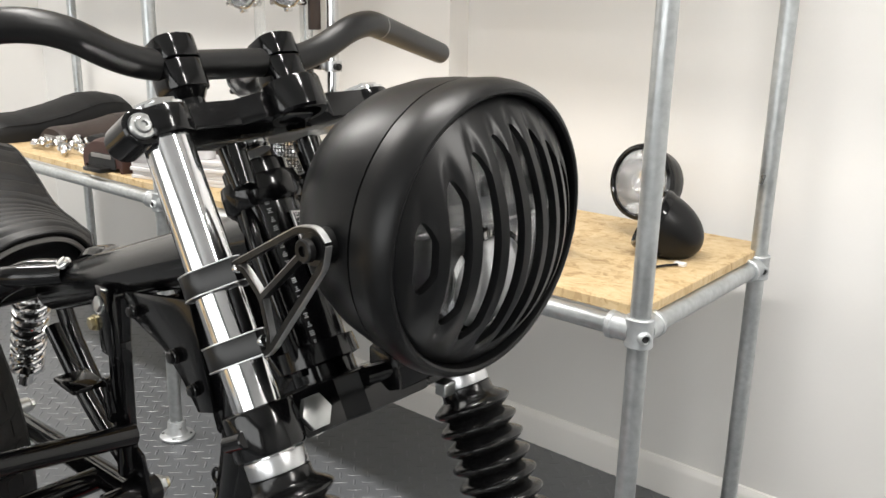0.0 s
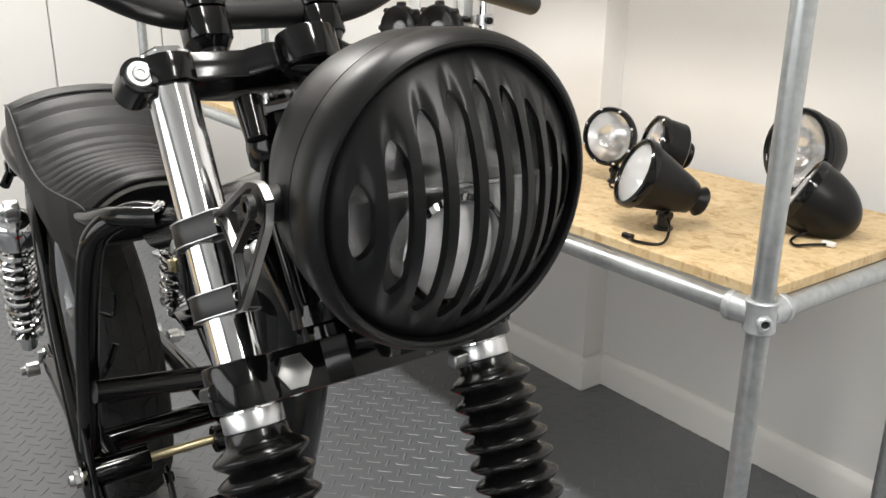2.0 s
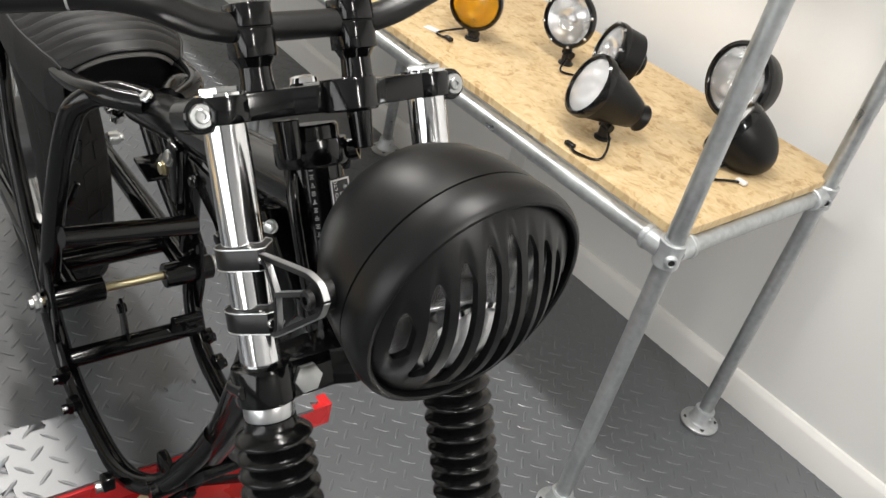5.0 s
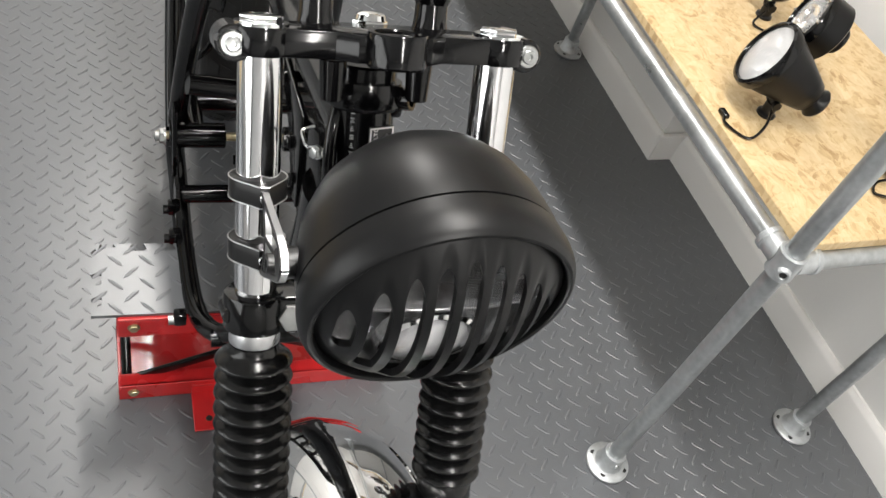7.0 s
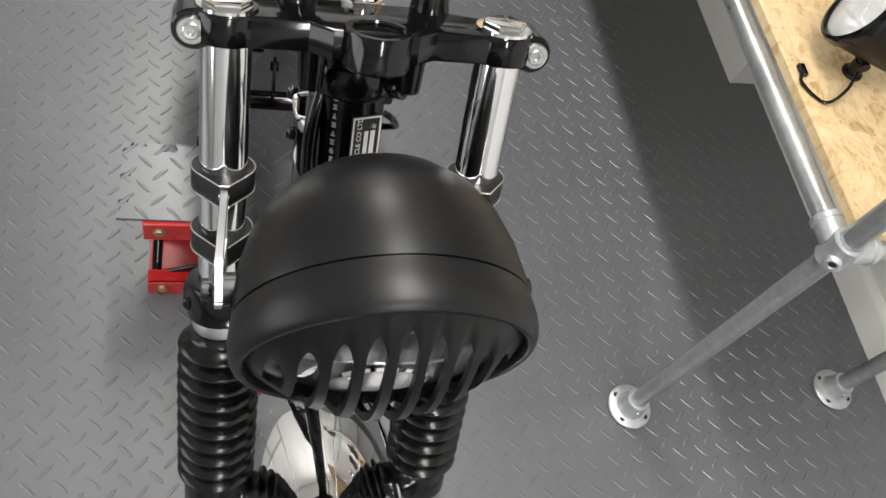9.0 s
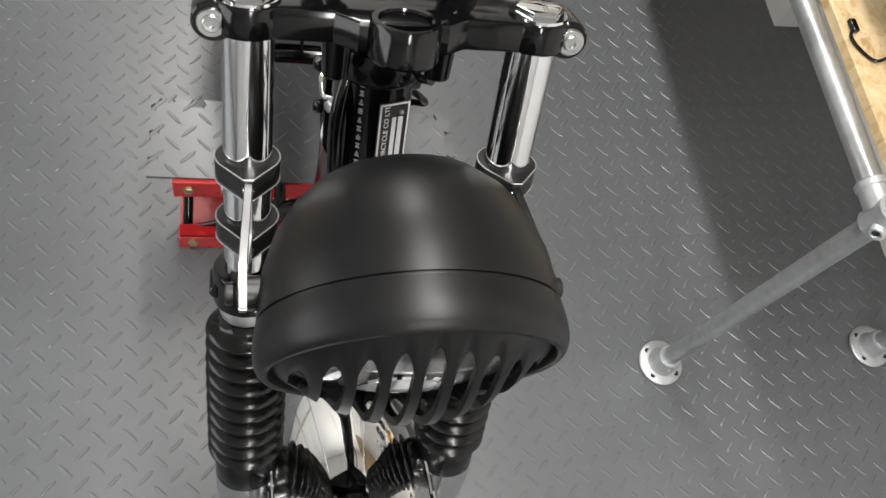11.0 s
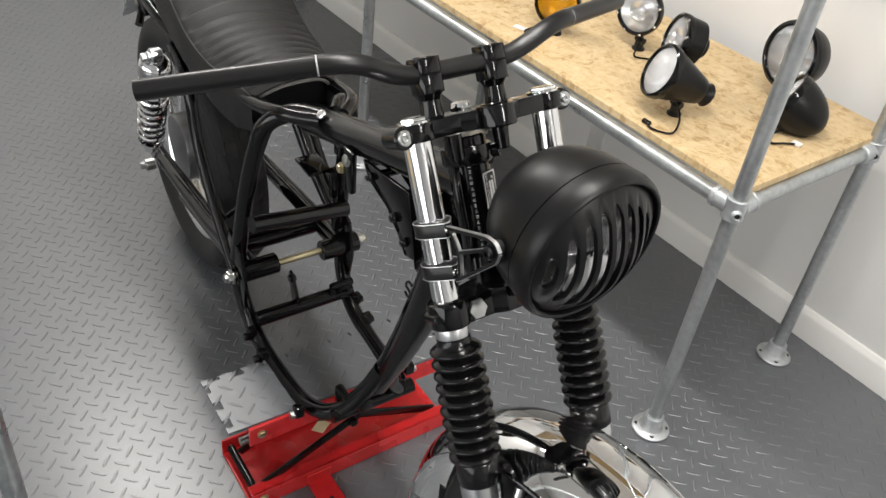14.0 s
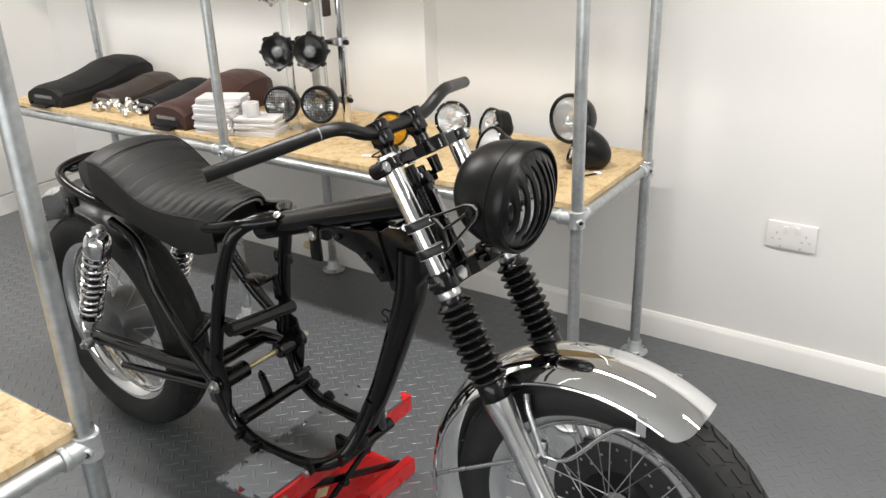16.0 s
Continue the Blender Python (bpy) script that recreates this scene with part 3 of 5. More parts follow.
    mid, knee = fork(0.126, y, 0.042), fork(0.15, y, 0.052)
    flat = [(-0.003, -0.0019), (0.003, -0.0019), (0.003, 0.0019), (-0.003, 0.0019)]
    top_strap = [fork(0.118, y, 0.02), hi, fork(0.121, y, 0.036), tip + Vector((-0.014, 0, 0.0095)), tip + Vector((0.002, 0, 0.0115)), tip + Vector((0.01, 0, 0.004))]
    low_strap = [tip + Vector((0.01, 0, 0.004)), tip + Vector((0.007, 0, -0.01)), fork(0.184, y, 0.043), fork(0.186, y, 0.034), lo, fork(0.179, y, 0.02)]
    back_strap = [hi, mid, knee, fork(0.176, y, 0.046), fork(0.184, y, 0.04)]
    strut = [knee, tip + Vector((-0.008, 0, -0.003))]
    bracket = part("headlight_bracket", merge(*[sweep(fillet_path(p, 0.005, 4), 1.0, shape=flat) for p in (top_strap, low_strap, back_strap, strut)], lathe([(0, -0.0035), (0.0105, -0.0035), (0.0105, 0.0035), (0, 0.0035)], tip, (0, 1, 0), 24)), SATIN, bike, "black headlamp bracket with painted edge highlights")
    rimline = [(-0.0024, -0.0005), (0.0024, -0.0005), (0.0024, 0.0005), (-0.0024, 0.0005)]

    def offset(path, d):
        """The same line, moved sideways in the plane of the bracket."""
        out = []
        for i, p in enumerate(path):
            t = (path[min(i + 1, len(path) - 1)] - path[max(i - 1, 0)]).normalized()
            out.append(p + Vector((-t.z, 0, t.x)) * d)
        return out

    # edge highlights added as pale strips, on the right-hand bracket only
    for p, d in ((top_strap, 0.0021), (low_strap, 0.0021), (back_strap, 0.0021), (strut, 0.0021)) if side < 0 else ():
        part("edge_glint", sweep(offset(fillet_path(p, 0.005, 4), d), 1.0, shape=rimline), EDGE, bracket, "bright strip for the highlight on the bracket's edge")
    part("mount_bolt", merge(rod(tip - Vector((0, side * 0.02, 0)), tip + Vector((0, side * 0.003, 0)), 0.0115, seg=20, bevel=0.001), socket_screw(tip + Vector((0, side * 0.006, 0)), (0, side, 0), 0.0075, 0.005)), SATIN, bike)


mirror(fork_leg)

# top yoke: a bar between the legs, a raised boss ahead, clamp ears at the ends


def disc_outline(cx, cy, r, n=20):
    return [(cx + r * math.cos(2 * math.pi * k / n), cy + r * math.sin(2 * math.pi * k / n)) for k in range(n)]


def yoke(thick, boss_x, bar_back, bar_front, ends=0.026):
    bms = [plate([(bar_back, -FORK_Y), (bar_front, -FORK_Y), (bar_front, -0.045), (bar_front + 0.012, -0.03), (bar_front + 0.012, 0.03), (bar_front, 0.045), (bar_front, FORK_Y), (bar_back, FORK_Y), (bar_back - 0.018, 0.04), (bar_back - 0.018, -0.04)], thick, m=Matrix.Identity(4), bevel=0.003)]
    for s in (-1, 1):
        bms.append(plate(disc_outline(0, s * FORK_Y, ends, 28), thick, m=Matrix.Identity(4), bevel=0.003))
    return bms


top = yoke(0.0225, 0.03, -0.02, 0.018, 0.0235)
ring = lathe([(0.0175, -0.001), (0.0225, -0.001), (0.0238, 0.001), (0.0238, 0.0235), (0.0228, 0.0255), (0.0188, 0.0255), (0.0175, 0.024)], (0.031, 0, 0), (0, 0, 1), 36, close=True)
for s in (-1, 1):
    ear = lathe([(0, -0.02), (0.0125, -0.02), (0.0142, -0.018), (0.0142, 0.013), (0.0128, 0.015), (0, 0.015)], (-0.002, s * 0.1215, 0.009), (1, 0, 0), 28)
    top.append(ear)
part("top_yoke", moved(merge(*top, ring), yk @ Matrix.Translation((0, 0, -0.0175))), GLOSS, bike, "gloss black top yoke", angle=30)
for s in (-1, 1):
    at = yk @ Vector((0.0125, s * 0.1225, -0.0085))
    part("clamp_bolt", merge(lathe([(0, 0.0035), (0.009, 0.0035), (0.0098, 0.002), (0.0098, -0.002), (0, -0.002)], at, FN, 26), socket_screw(at + FN * 0.002, FN, 0.006, 0.0035)), ZINC, bike, "pale zinc socket bolt")
st = yk @ Vector((-0.046, 0, -0.004))
part("stem_nut", merge(lathe([(0, -0.016), (0.0165, -0.016), (0.0165, 0.002), (0.0155, 0.004), (0, 0.004)], st, -FU, 28), hexhead(st - FU * 0.004, -FU, 0.0155, 0.007), lathe([(0, 0.018), (0.009, 0.0175), (0.0125, 0.0155), (0.0135, 0.011), (0, 0.011)], st, -FU, 24)), CHROME, bike, "chrome steering stem nut")

# bottom yoke
bot = yoke(0.034, 0.03, -0.024, 0.02, 0.027)
part("bottom_yoke", moved(merge(*bot), yk @ Matrix.Translation((0, 0, -0.252))), GLOSS, bike, "gloss black bottom yoke", angle=30)
for s in (-1, 1):
    part("bottom_pinch_lug", rod(yk @ Vector((-0.014, s * 0.122, -0.236)), yk @ Vector((0.012, s * 0.122, -0.236)), 0.007, seg=16, bevel=0.001), GLOSS, bike)
at = yk @ Vector((0.008, -0.07, -0.236))
part("yoke_bolt", merge(hexhead(at + FN * 0.008, FN, 0.0135, 0.009), lathe([(0, 0), (0.0165, 0), (0.0165, 0.006), (0, 0.006)], at + FN * 0.002, FN, 24)), ZINC, bike, "large zinc hexagon bolt")
at = yk @ Vector((0.03, 0.02, -0.225))
part("yoke_lug", merge(box(0.035, 0.05, 0.03, at, 0.004), box(0.022, 0.02, 0.035, at + Vector((0.01, 0.035, 0.012)), 0.003), rod(at + Vector((0, -0.045, 0)), at + Vector((0.02, 0.075, 0)), 0.008, seg=12)), GLOSS, bike)

# steering head, lock and plates
HN = -0.05
part("steering_head", merge(rod(yk @ Vector((HN, 0, -0.03)), yk @ Vector((HN, 0, -0.225)), 0.0275, seg=32, bevel=0.002), lathe([(0.02, -0.006), (0.033, -0.006), (0.034, 0), (0.034, 0.014), (0.031, 0.018), (0.02, 0.018)], yk @ Vector((HN, 0, -0.05)), FU, 32), lathe([(0.02, -0.018), (0.033, -0.016), (0.034, 0), (0.02, 0.004)], yk @ Vector((HN, 0, -0.205)), FU, 32)), GLOSS, bike, "gloss black steering head tube")
part("steering_lock", merge(lathe([(0.007, 0), (0.0105, 0), (0.0105, 0.034), (0.007, 0.034), (0.006, 0.02), (0, 0.02)], yk @ Vector((-0.052, 0.012, -0.06)), yk.to_3x3() @ Vector((0.62, 0.78, 0.1)), 20), box(0.02, 0.02, 0.026, yk @ Vector((-0.04, 0.022, -0.06)), 0.003)), GLOSS, bike)
part("lock_stop_peg", rod(yk @ Vector((-0.016, -0.038, -0.022)), yk @ Vector((-0.016, -0.038, -0.056)), 0.0115, 0.0095, seg=18, bevel=0.001), GLOSS, bike)
part("lock_stop_peg", rod(yk @ Vector((-0.02, 0.038, -0.022)), yk @ Vector((-0.02, 0.038, -0.056)), 0.0115, 0.0095, seg=18, bevel=0.001), GLOSS, bike)
part("cable_guide", sweep(smooth_path([yk @ Vector(v) for v in ((-0.045, -0.022, -0.06), (-0.034, -0.031, -0.1), (-0.034, -0.03, -0.16), (-0.042, -0.024, -0.21))], 5), 0.006, 10), GLOSS, bike)
PA = 0.42
plate_m = yk @ Matrix.Translation((HN, 0, -0.11)) @ Matrix.Rotation(PA, 4, "Z") @ Matrix.Translation((0.0268, 0, 0))
pl = part("maker_plate", moved(box(0.0016, 0.027, 0.06, (0.0008, 0, 0), 0.0004, 1), plate_m), LABEL, bike, "small black maker plate with pale lettering")
for dy, dz, w, h in ((-0.0123, 0, 0.0014, 0.058), (0.0123, 0, 0.0014, 0.058), (0, 0.0285, 0.026, 0.0014), (0, -0.0285, 0.026, 0.0014)):
    part("plate_border", moved(box(0.0006, w, h, (0.0018, dy, dz)), plate_m), PAPER, pl)
for dy, dz, w, h in ((0.0, -0.004, 0.0036, 0.042), (0.0058, -0.004, 0.0042, 0.042)):
    part("blank_field", moved(box(0.0006, w, h, (0.0018, dy, dz)), plate_m), PAPER, pl, "pale blank field")


def lettering(text, size, m, mat, parent):
    """Raised words in the built-in font, as a mesh lying in the x-y plane of m."""
    cu = bpy.data.curves.new("lettering", "FONT")
    cu.body, cu.size, cu.align_x, cu.extrude = text, size, "CENTER", 0.0002
    ob = new("lettering", cu)
    me = bpy.data.meshes.new_from_object(ob.evaluated_get(bpy.context.evaluated_depsgraph_get()))
    bpy.data.objects.remove(ob)
    bpy.data.curves.remove(cu)
    me.transform(m)
    me.materials.clear()
    me.materials.append(mat)
    out = new("lettering", me)
    out.parent = parent
    return out


# the words run up the plate beside its edge
lettering("MOTORCYCLE CO LTD", 0.0058, plate_m @ Matrix(((0, 0, 1, 0.0019), (0, -1, 0, -0.0048), (1, 0, 0, -0.001), (0, 0, 0, 1))), PAPER, pl)
part("rivet", moved(lathe([(0, 0.0022), (0.0018, 0.0016), (0.0022, 0), (0, 0)], (0.0016, 0.006, 0.021), (1, 0, 0), 10), plate_m), ZINC, pl)
for k in range(17):
    marks = yk @ Matrix.Translation((HN, 0, -0.068 - 0.0075 * k)) @ Matrix.Rotation(-0.55, 4, "Z") @ Matrix.Translation((0.0275, 0, 0))
    for dz, w in ((-0.0016, 0.0036), (0.0, 0.002 if k % 3 else 0.0036), (0.0016, 0.0036 if k % 2 else 0.0014)):
        part("stamped_bar", moved(box(0.0006, w, 0.0008, (0, 0, dz)), marks), INK, bike, "faint stamped mark" if not k else "")

# handlebar with its clamps
BX, BZ = -0.033, 1.1055
bar_pts = [(-0.135, -0.374, 1.1), (-0.033, -0.152, 1.142), (BX, -0.082, BZ), (BX, 0.082, BZ), (-0.033, 0.152, 1.142), (-0.135, 0.374, 1.1)]
hb = part("handlebar", sweep(fillet_path(bar_pts, 0.045, 8), 0.0125, 20), SATIN, bike, "satin black low-rise handlebar")
for s in (-1, 1):
    part("bar_mark", lathe([(0.0127, -0.001), (0.0129, 0), (0.0127, 0.001)], (-0.0502, s * 0.1895, 1.1349), (-0.412, s * 0.896, -0.17), 20), INK, hb)


def round_block(w, d, h, r, z0):
    """An upright block with rounded corners: w along x, d along y, from z0 up."""
    pts = []
    for cx, cy, a0 in ((1, 1, 0), (-1, 1, 90), (-1, -1, 180), (1, -1, 270)):
        for k in range(7):
            a = radians(a0 + 15 * k)
            pts.append((cx * (w / 2 - r) + r * math.cos(a), cy * (d / 2 - r) + r * math.sin(a)))
    return plate(pts, h, m=Matrix.Translation((0, 0, z0)), bevel=0.0012)


def riser(side):
    """A tapered post on the yoke with a split clamp round the bar."""
    y = side * 0.05
    rel = Vector((BX, 0, BZ)) - F0
    n, h = rel.dot(FN), rel.dot(-FU)
    m = yk @ Matrix.Translation((n, y, 0))
    post = [(0, 0.003), (0.0155, 0.003), (0.015, 0.006), (0.0142, 0.012), (0.0135, h - 0.022), (0, h - 0.022)]
    r = part("riser", moved(merge(lathe(post, seg=28), lathe([(0, h - 0.033), (0.0135, h - 0.033), (0.0185, h - 0.024), (0, h - 0.024)], seg=28)), m), GLOSS, bike, "gloss black handlebar riser", angle=30)
    part("lower_clamp", moved(round_block(0.04, 0.036, 0.0235, 0.013, h - 0.0245), m), GLOSS, r, angle=30)
    part("upper_clamp", moved(round_block(0.04, 0.036, 0.0195, 0.013, h + 0.0005), m), GLOSS, r, angle=30)
    for dx in (-0.0145, 0.0145):
        part("cap_screw", moved(socket_screw((dx, 0, h + 0.0195), (0, 0, 1), 0.0042, 0.0015), m), SATIN, r)


mirror(riser)

# headlamp
HA = Vector((math.cos(radians(3.7)), 0, -math.sin(radians(3.7))))
HC = Vector((0.2545, 0.0015, 1.0107))
shell_prof = [(0.0, -0.137), (0.02, -0.1352), (0.04, -0.130), (0.058, -0.121), (0.074, -0.106), (0.086, -0.0865), (0.0937, -0.064), (0.0972, -0.042), (0.0978, -0.0312), (0.0962, -0.0308), (0.0962, -0.0298), (0.0984, -0.029), (0.0998, -0.02), (0.1006, -0.0145), (0.1005, -0.0085), (0.0996, -0.0035), (0.0978, 0.0006), (0.0955, 0.0028), (0.0935, 0.0033), (0.0919, 0.0022), (0.0912, 0.0), (0.091, -0.003), (0.091, -0.014)]
hl = part("headlight", lathe(shell_prof, HC, HA, 72), MATT, bike, "round matt black headlamp with slotted grille", angle=28)
hm = axis_matrix(HC, HA)
# local frame: u to the left (y), v up, w ahead
hv = Vector((HA.z * -1, 0, HA.x)) if HA.x > 0 else Vector((0, 0, 1))
hv = Vector((-HA.z, 0, HA.x))


def hp(u, v, w):
    return HC + Vector((0, 1, 0)) * u + hv * v + HA * w


def dome(u, v):
    return 0.041 * (1 - (u * u + v * v) / 0.0905**2) - 0.004


SLOT_U = [0.0182 * k for k in range(-4, 5)]
SLOT_W = 0.0122
SLOT_H = [0.0225, 0.046, 0.061, 0.07, 0.0745, 0.07, 0.061, 0.046, 0.0225]


def grille_plate():
    """A domed plate cut by upright round-ended slots, each running out in a shallow groove; turned edges."""
    bm = bmesh.new()
    m, k, rim = 7, 18, 0.0903

    def outer(u):
        return math.sqrt(max(rim**2 - u * u, 1e-8))

    def patch(cols):
        for a, b in zip(cols, cols[1:]):
            for i in range(len(a) - 1):
                bm.faces.new((a[i], b[i], b[i + 1], a[i + 1]))

    def column(u, vs, sink=lambda v: 0.0):
        return [bm.verts.new(hp(u, v, dome(u, v) - sink(v))) for v in vs]

    ends = [(-0.0895, 0.004)] + [(u + e * SLOT_W / 2, h - 0.0117) for u, h in zip(SLOT_U, SLOT_H) for e in (-1, 1)] + [(0.0895, 0.004)]
    for (ua, ha), (ub, hb) in list(zip(ends, ends[1:]))[::2]:
        cols = []
        for j in range(6):
            u, h = ua + (ub - ua) * j / 5, ha + (hb - ha) * j / 5
            o = outer(u)
            h = min(h, o * 0.9)
            vs = [-o + (o - h) * i / m for i in range(m)] + [-h + 2 * h * i / k for i in range(k)] + [h + (o - h) * i / m for i in range(m + 1)]
            cols.append(column(u, vs))
        patch(cols)
    for u0, h in zip(SLOT_U, SLOT_H):
        for sgn in (-1, 1):
            cols = []
            for j in range(11):
                q = -1 + j / 5
                u = u0 + q * SLOT_W / 2
                o, arch = outer(u), h - 0.0117 * q * q
                vs = [sgn * (arch + (o - arch) * i / m) for i in range(m + 1)]
                cols.append(column(u, vs, lambda v: 0.0022 * (1 - q * q) * max(0, 1 - (abs(v) - arch) / 0.014)))
            patch(cols)
    bmesh.ops.remove_doubles(bm, verts=bm.verts, dist=1e-5)
    bmesh.ops.recalc_face_normals(bm, faces=bm.faces)
    rims = [e for e in bm.edges if e.is_boundary]
    turned = bmesh.ops.extrude_edge_only(bm, edges=rims)
    bmesh.ops.translate(bm, vec=-HA * 0.006, verts=[v for v in turned["geom"] if isinstance(v, bmesh.types.BMVert)])
    bmesh.ops.recalc_face_normals(bm, faces=bm.faces)
    return bm


part("grille_plate", grille_plate(), GRILLE, hl, "black slotted grille plate", angle=40)
part("reflector", lathe([(0.0, -0.062), (0.03, -0.06), (0.055, -0.05), (0.075, -0.032), (0.09, -0.012)], HC, HA, 48), LINER, hl, "dull silver lamp bowl")
for u, v, r, d in ((-0.002, -0.031, 0.03, -0.002),):
    part("projector_lens", lathe([(0, d), (r * 0.5, d - 0.002), (r * 0.85, d - 0.008), (r, d - 0.014), (r, d - 0.03)], hp(u, v, 0.008), HA, 32), FROST, hl, "round glass projector lens")
    part("projector_ring", lathe([(r, d - 0.016), (r + 0.002, d - 0.01), (r + 0.006, d - 0.012), (r + 0.006, d - 0.03)], hp(u, v, 0.008), HA, 32), CHROME, hl, "bright projector ring")
part("lamp_divider", box(0.034, 0.168, 0.004, hp(0, 0.008, -0.024), 0.001, 1), LINER, hl)
for u in (-0.045, -0.015, 0.016, 0.046):
    part("reflector_facet", moved(box(0.024, 0.05, 0.003, (0, 0, 0), 0.001, 1), Matrix.Translation(hp(u, 0.042, -0.026)) @ Matrix(((0, 0, 1, 0), (1, 0, 0, 0), (0, 1, 0, 0), (0, 0, 0, 1))) @ Matrix.Rotation(0.35 + 3 * u, 4, "X")), LINER, hl)
lens = part("lamp_glass", lathe([(0, 0.014), (0.03, 0.0115), (0.06, 0.004), (0.08, -0.0045), (0.09, -0.01)], HC, HA, 48), GLASS, hl, "clear domed lamp glass")
lens.visible_shadow = False
part("rim_screw", socket_screw(HC + Vector((-0.02, 0.0985, 0)), (0, 1, 0), 0.004, 0.004), CHROME, hl)

# ---- wheels ----
def wheel(name, cx, cz, tyre_r, rim_r, width, label, disc):
    """Tyre with tread blocks, polished rim, hub, disc and laced spokes; axle along y."""
    w = part(name, lathe([(0.03, -0.05), (0.034, -0.05), (0.036, -0.047), (0.03, -0.04), (0.027, -0.01), (0.027, 0.01), (0.03, 0.04), (0.036, 0.047), (0.034, 0.05), (0.012, 0.05), (0.012, -0.05)], (cx, 0, cz), (0, 1, 0), 32, close=True), ALU, bike, label)
    h = width / 2
    tp = [(rim_r - 0.004, -h * 0.62), (rim_r + 0.008, -h * 0.82), (rim_r + 0.03, -h), (tyre_r - 0.03, -h * 0.96), (tyre_r - 0.012, -h * 0.78), (tyre_r - 0.003, -h * 0.42), (tyre_r, 0), (tyre_r - 0.003, h * 0.42), (tyre_r - 0.012, h * 0.78), (tyre_r - 0.03, h * 0.96), (rim_r + 0.03, h), (rim_r + 0.008, h * 0.82), (rim_r - 0.004, h * 0.62)]
    part("tyre", lathe(tp, (cx, 0, cz), (0, 1, 0), 80), TYRE, w, "black road tyre", angle=50)
    tb = bmesh.new()
    blocks = 46
    for k in range(blocks):
        for s in (-1, 1):
            for (y0, y1, da0, da1) in ((0.1, 0.5, 0.0, 0.045), (0.56, 0.93, 0.03, 0.085)):
                quad = []
                for yy, aa in ((y0, da0), (y1, da1), (y1, da1 + 0.088), (y0, da0 + 0.088)):
                    a = 2 * math.pi * (k + (0.5 if s > 0 else 0)) / blocks + aa
                    rr = tyre_r + 0.0026 - (0.02 * yy**2.3)
                    quad.append((rr, a, s * yy * h * 0.9))
                hi = [tb.verts.new((cx + r * math.cos(a), y, cz + r * math.sin(a))) for r, a, y in quad]
                lo = [tb.verts.new((cx + (r - 0.009) * math.cos(a), y, cz + (r - 0.009) * math.sin(a))) for r, a, y in quad]
                tb.faces.new(hi)
                for i in range(4):
                    tb.faces.new((hi[i], hi[(i + 1) % 4], lo[(i + 1) % 4], lo[i]))
    bmesh.ops.recalc_face_normals(tb, faces=tb.faces)
    part("tread", tb, TYRE, w, "diagonal tread blocks")
    q = width * 0.31
    rp = [(rim_r - 0.03, -q * 0.5), (rim_r - 0.02, -q * 0.8), (rim_r - 0.008, -q), (rim_r + 0.005, -q - 0.004), (rim_r + 0.006, -q), (rim_r - 0.003, -q * 0.9), (rim_r - 0.003, q * 0.9), (rim_r + 0.006, q), (rim_r + 0.005, q + 0.004), (rim_r - 0.008, q), (rim_r - 0.02, q * 0.8), (rim_r - 0.03, q * 0.5), (rim_r - 0.032, 0)]
    part("rim", lathe(rp, (cx, 0, cz), (0, 1, 0), 80, close=True), CHROME, w, "chrome spoked wheel rim")
    sp = bmesh.new()
    for k in range(36):
        s = -1 if k % 2 else 1
        a = 2 * math.pi * k / 36
        lean = 0.62 * (1 if (k // 2) % 2 else -1)
        p0 = Vector((cx + 0.034 * math.cos(a + lean), s * 0.042, cz + 0.034 * math.sin(a + lean)))
        p1 = Vector((cx + (rim_r - 0.03) * math.cos(a), s * 0.006, cz + (rim_r - 0.03) * math.sin(a)))
        one = merge(rod(p0, p1, 0.0012, seg=6), rod(p1 + (p0 - p1) * 0.07, p1, 0.003, seg=8))
        spoke = part("spoke", one, ZINC, w)
    if disc:
        bm = lathe([(0.08, disc - 0.002), (0.145, disc - 0.002), (0.145, disc + 0.002), (0.08, disc + 0.002)], (cx, 0, cz), (0, 1, 0), 64, close=True)
        d = part("brake_disc", bm, DISC, w, "drilled dark steel brake disc")
        for k in range(42):
            a = 2 * math.pi * k / 42
            rr = (0.1, 0.116, 0.132)[k % 3]
            sgn = -1
            part("disc_hole", lathe([(0, 0), (0.0032, 0), (0.0032, 0.0004), (0, 0.0004)], (cx + rr * math.cos(a), disc + sgn * 0.0021, cz + rr * math.sin(a)), (0, sgn, 0), 10), ALU, d) if k % 1 == 0 else None
        part("disc_carrier", lathe([(0.03, disc - 0.003), (0.08, disc - 0.003), (0.08, disc + 0.003), (0.03, disc + 0.003)], (cx, 0, cz), (0, 1, 0), 40, close=True), SATIN, w)
    else:
        part("drum", lathe([(0.0, -0.062), (0.03, -0.062), (0.085, -0.058), (0.09, -0.05), (0.09, 0.04), (0.06, 0.055), (0.0, 0.055)], (cx, 0, cz), (0, 1, 0), 44), DRUM, w, "dull alloy brake drum")
    return w


FWX, FWZ = 0.43, 0.382
wheel("front_wheel", FWX, FWZ, 0.328, 0.25, 0.1, "spoked front wheel", 0.055)
RWX, RWZ = -1.18, 0.362
wheel("rear_wheel", RWX, RWZ, 0.345, 0.258, 0.132, "spoked rear wheel", 0)
part("front_axle", merge(rod((FWX, -0.14, FWZ), (FWX, 0.14, FWZ), 0.009, seg=16), hexhead((FWX, -0.13, FWZ), (0, -1, 0), 0.014, 0.012)), ZINC, bike)


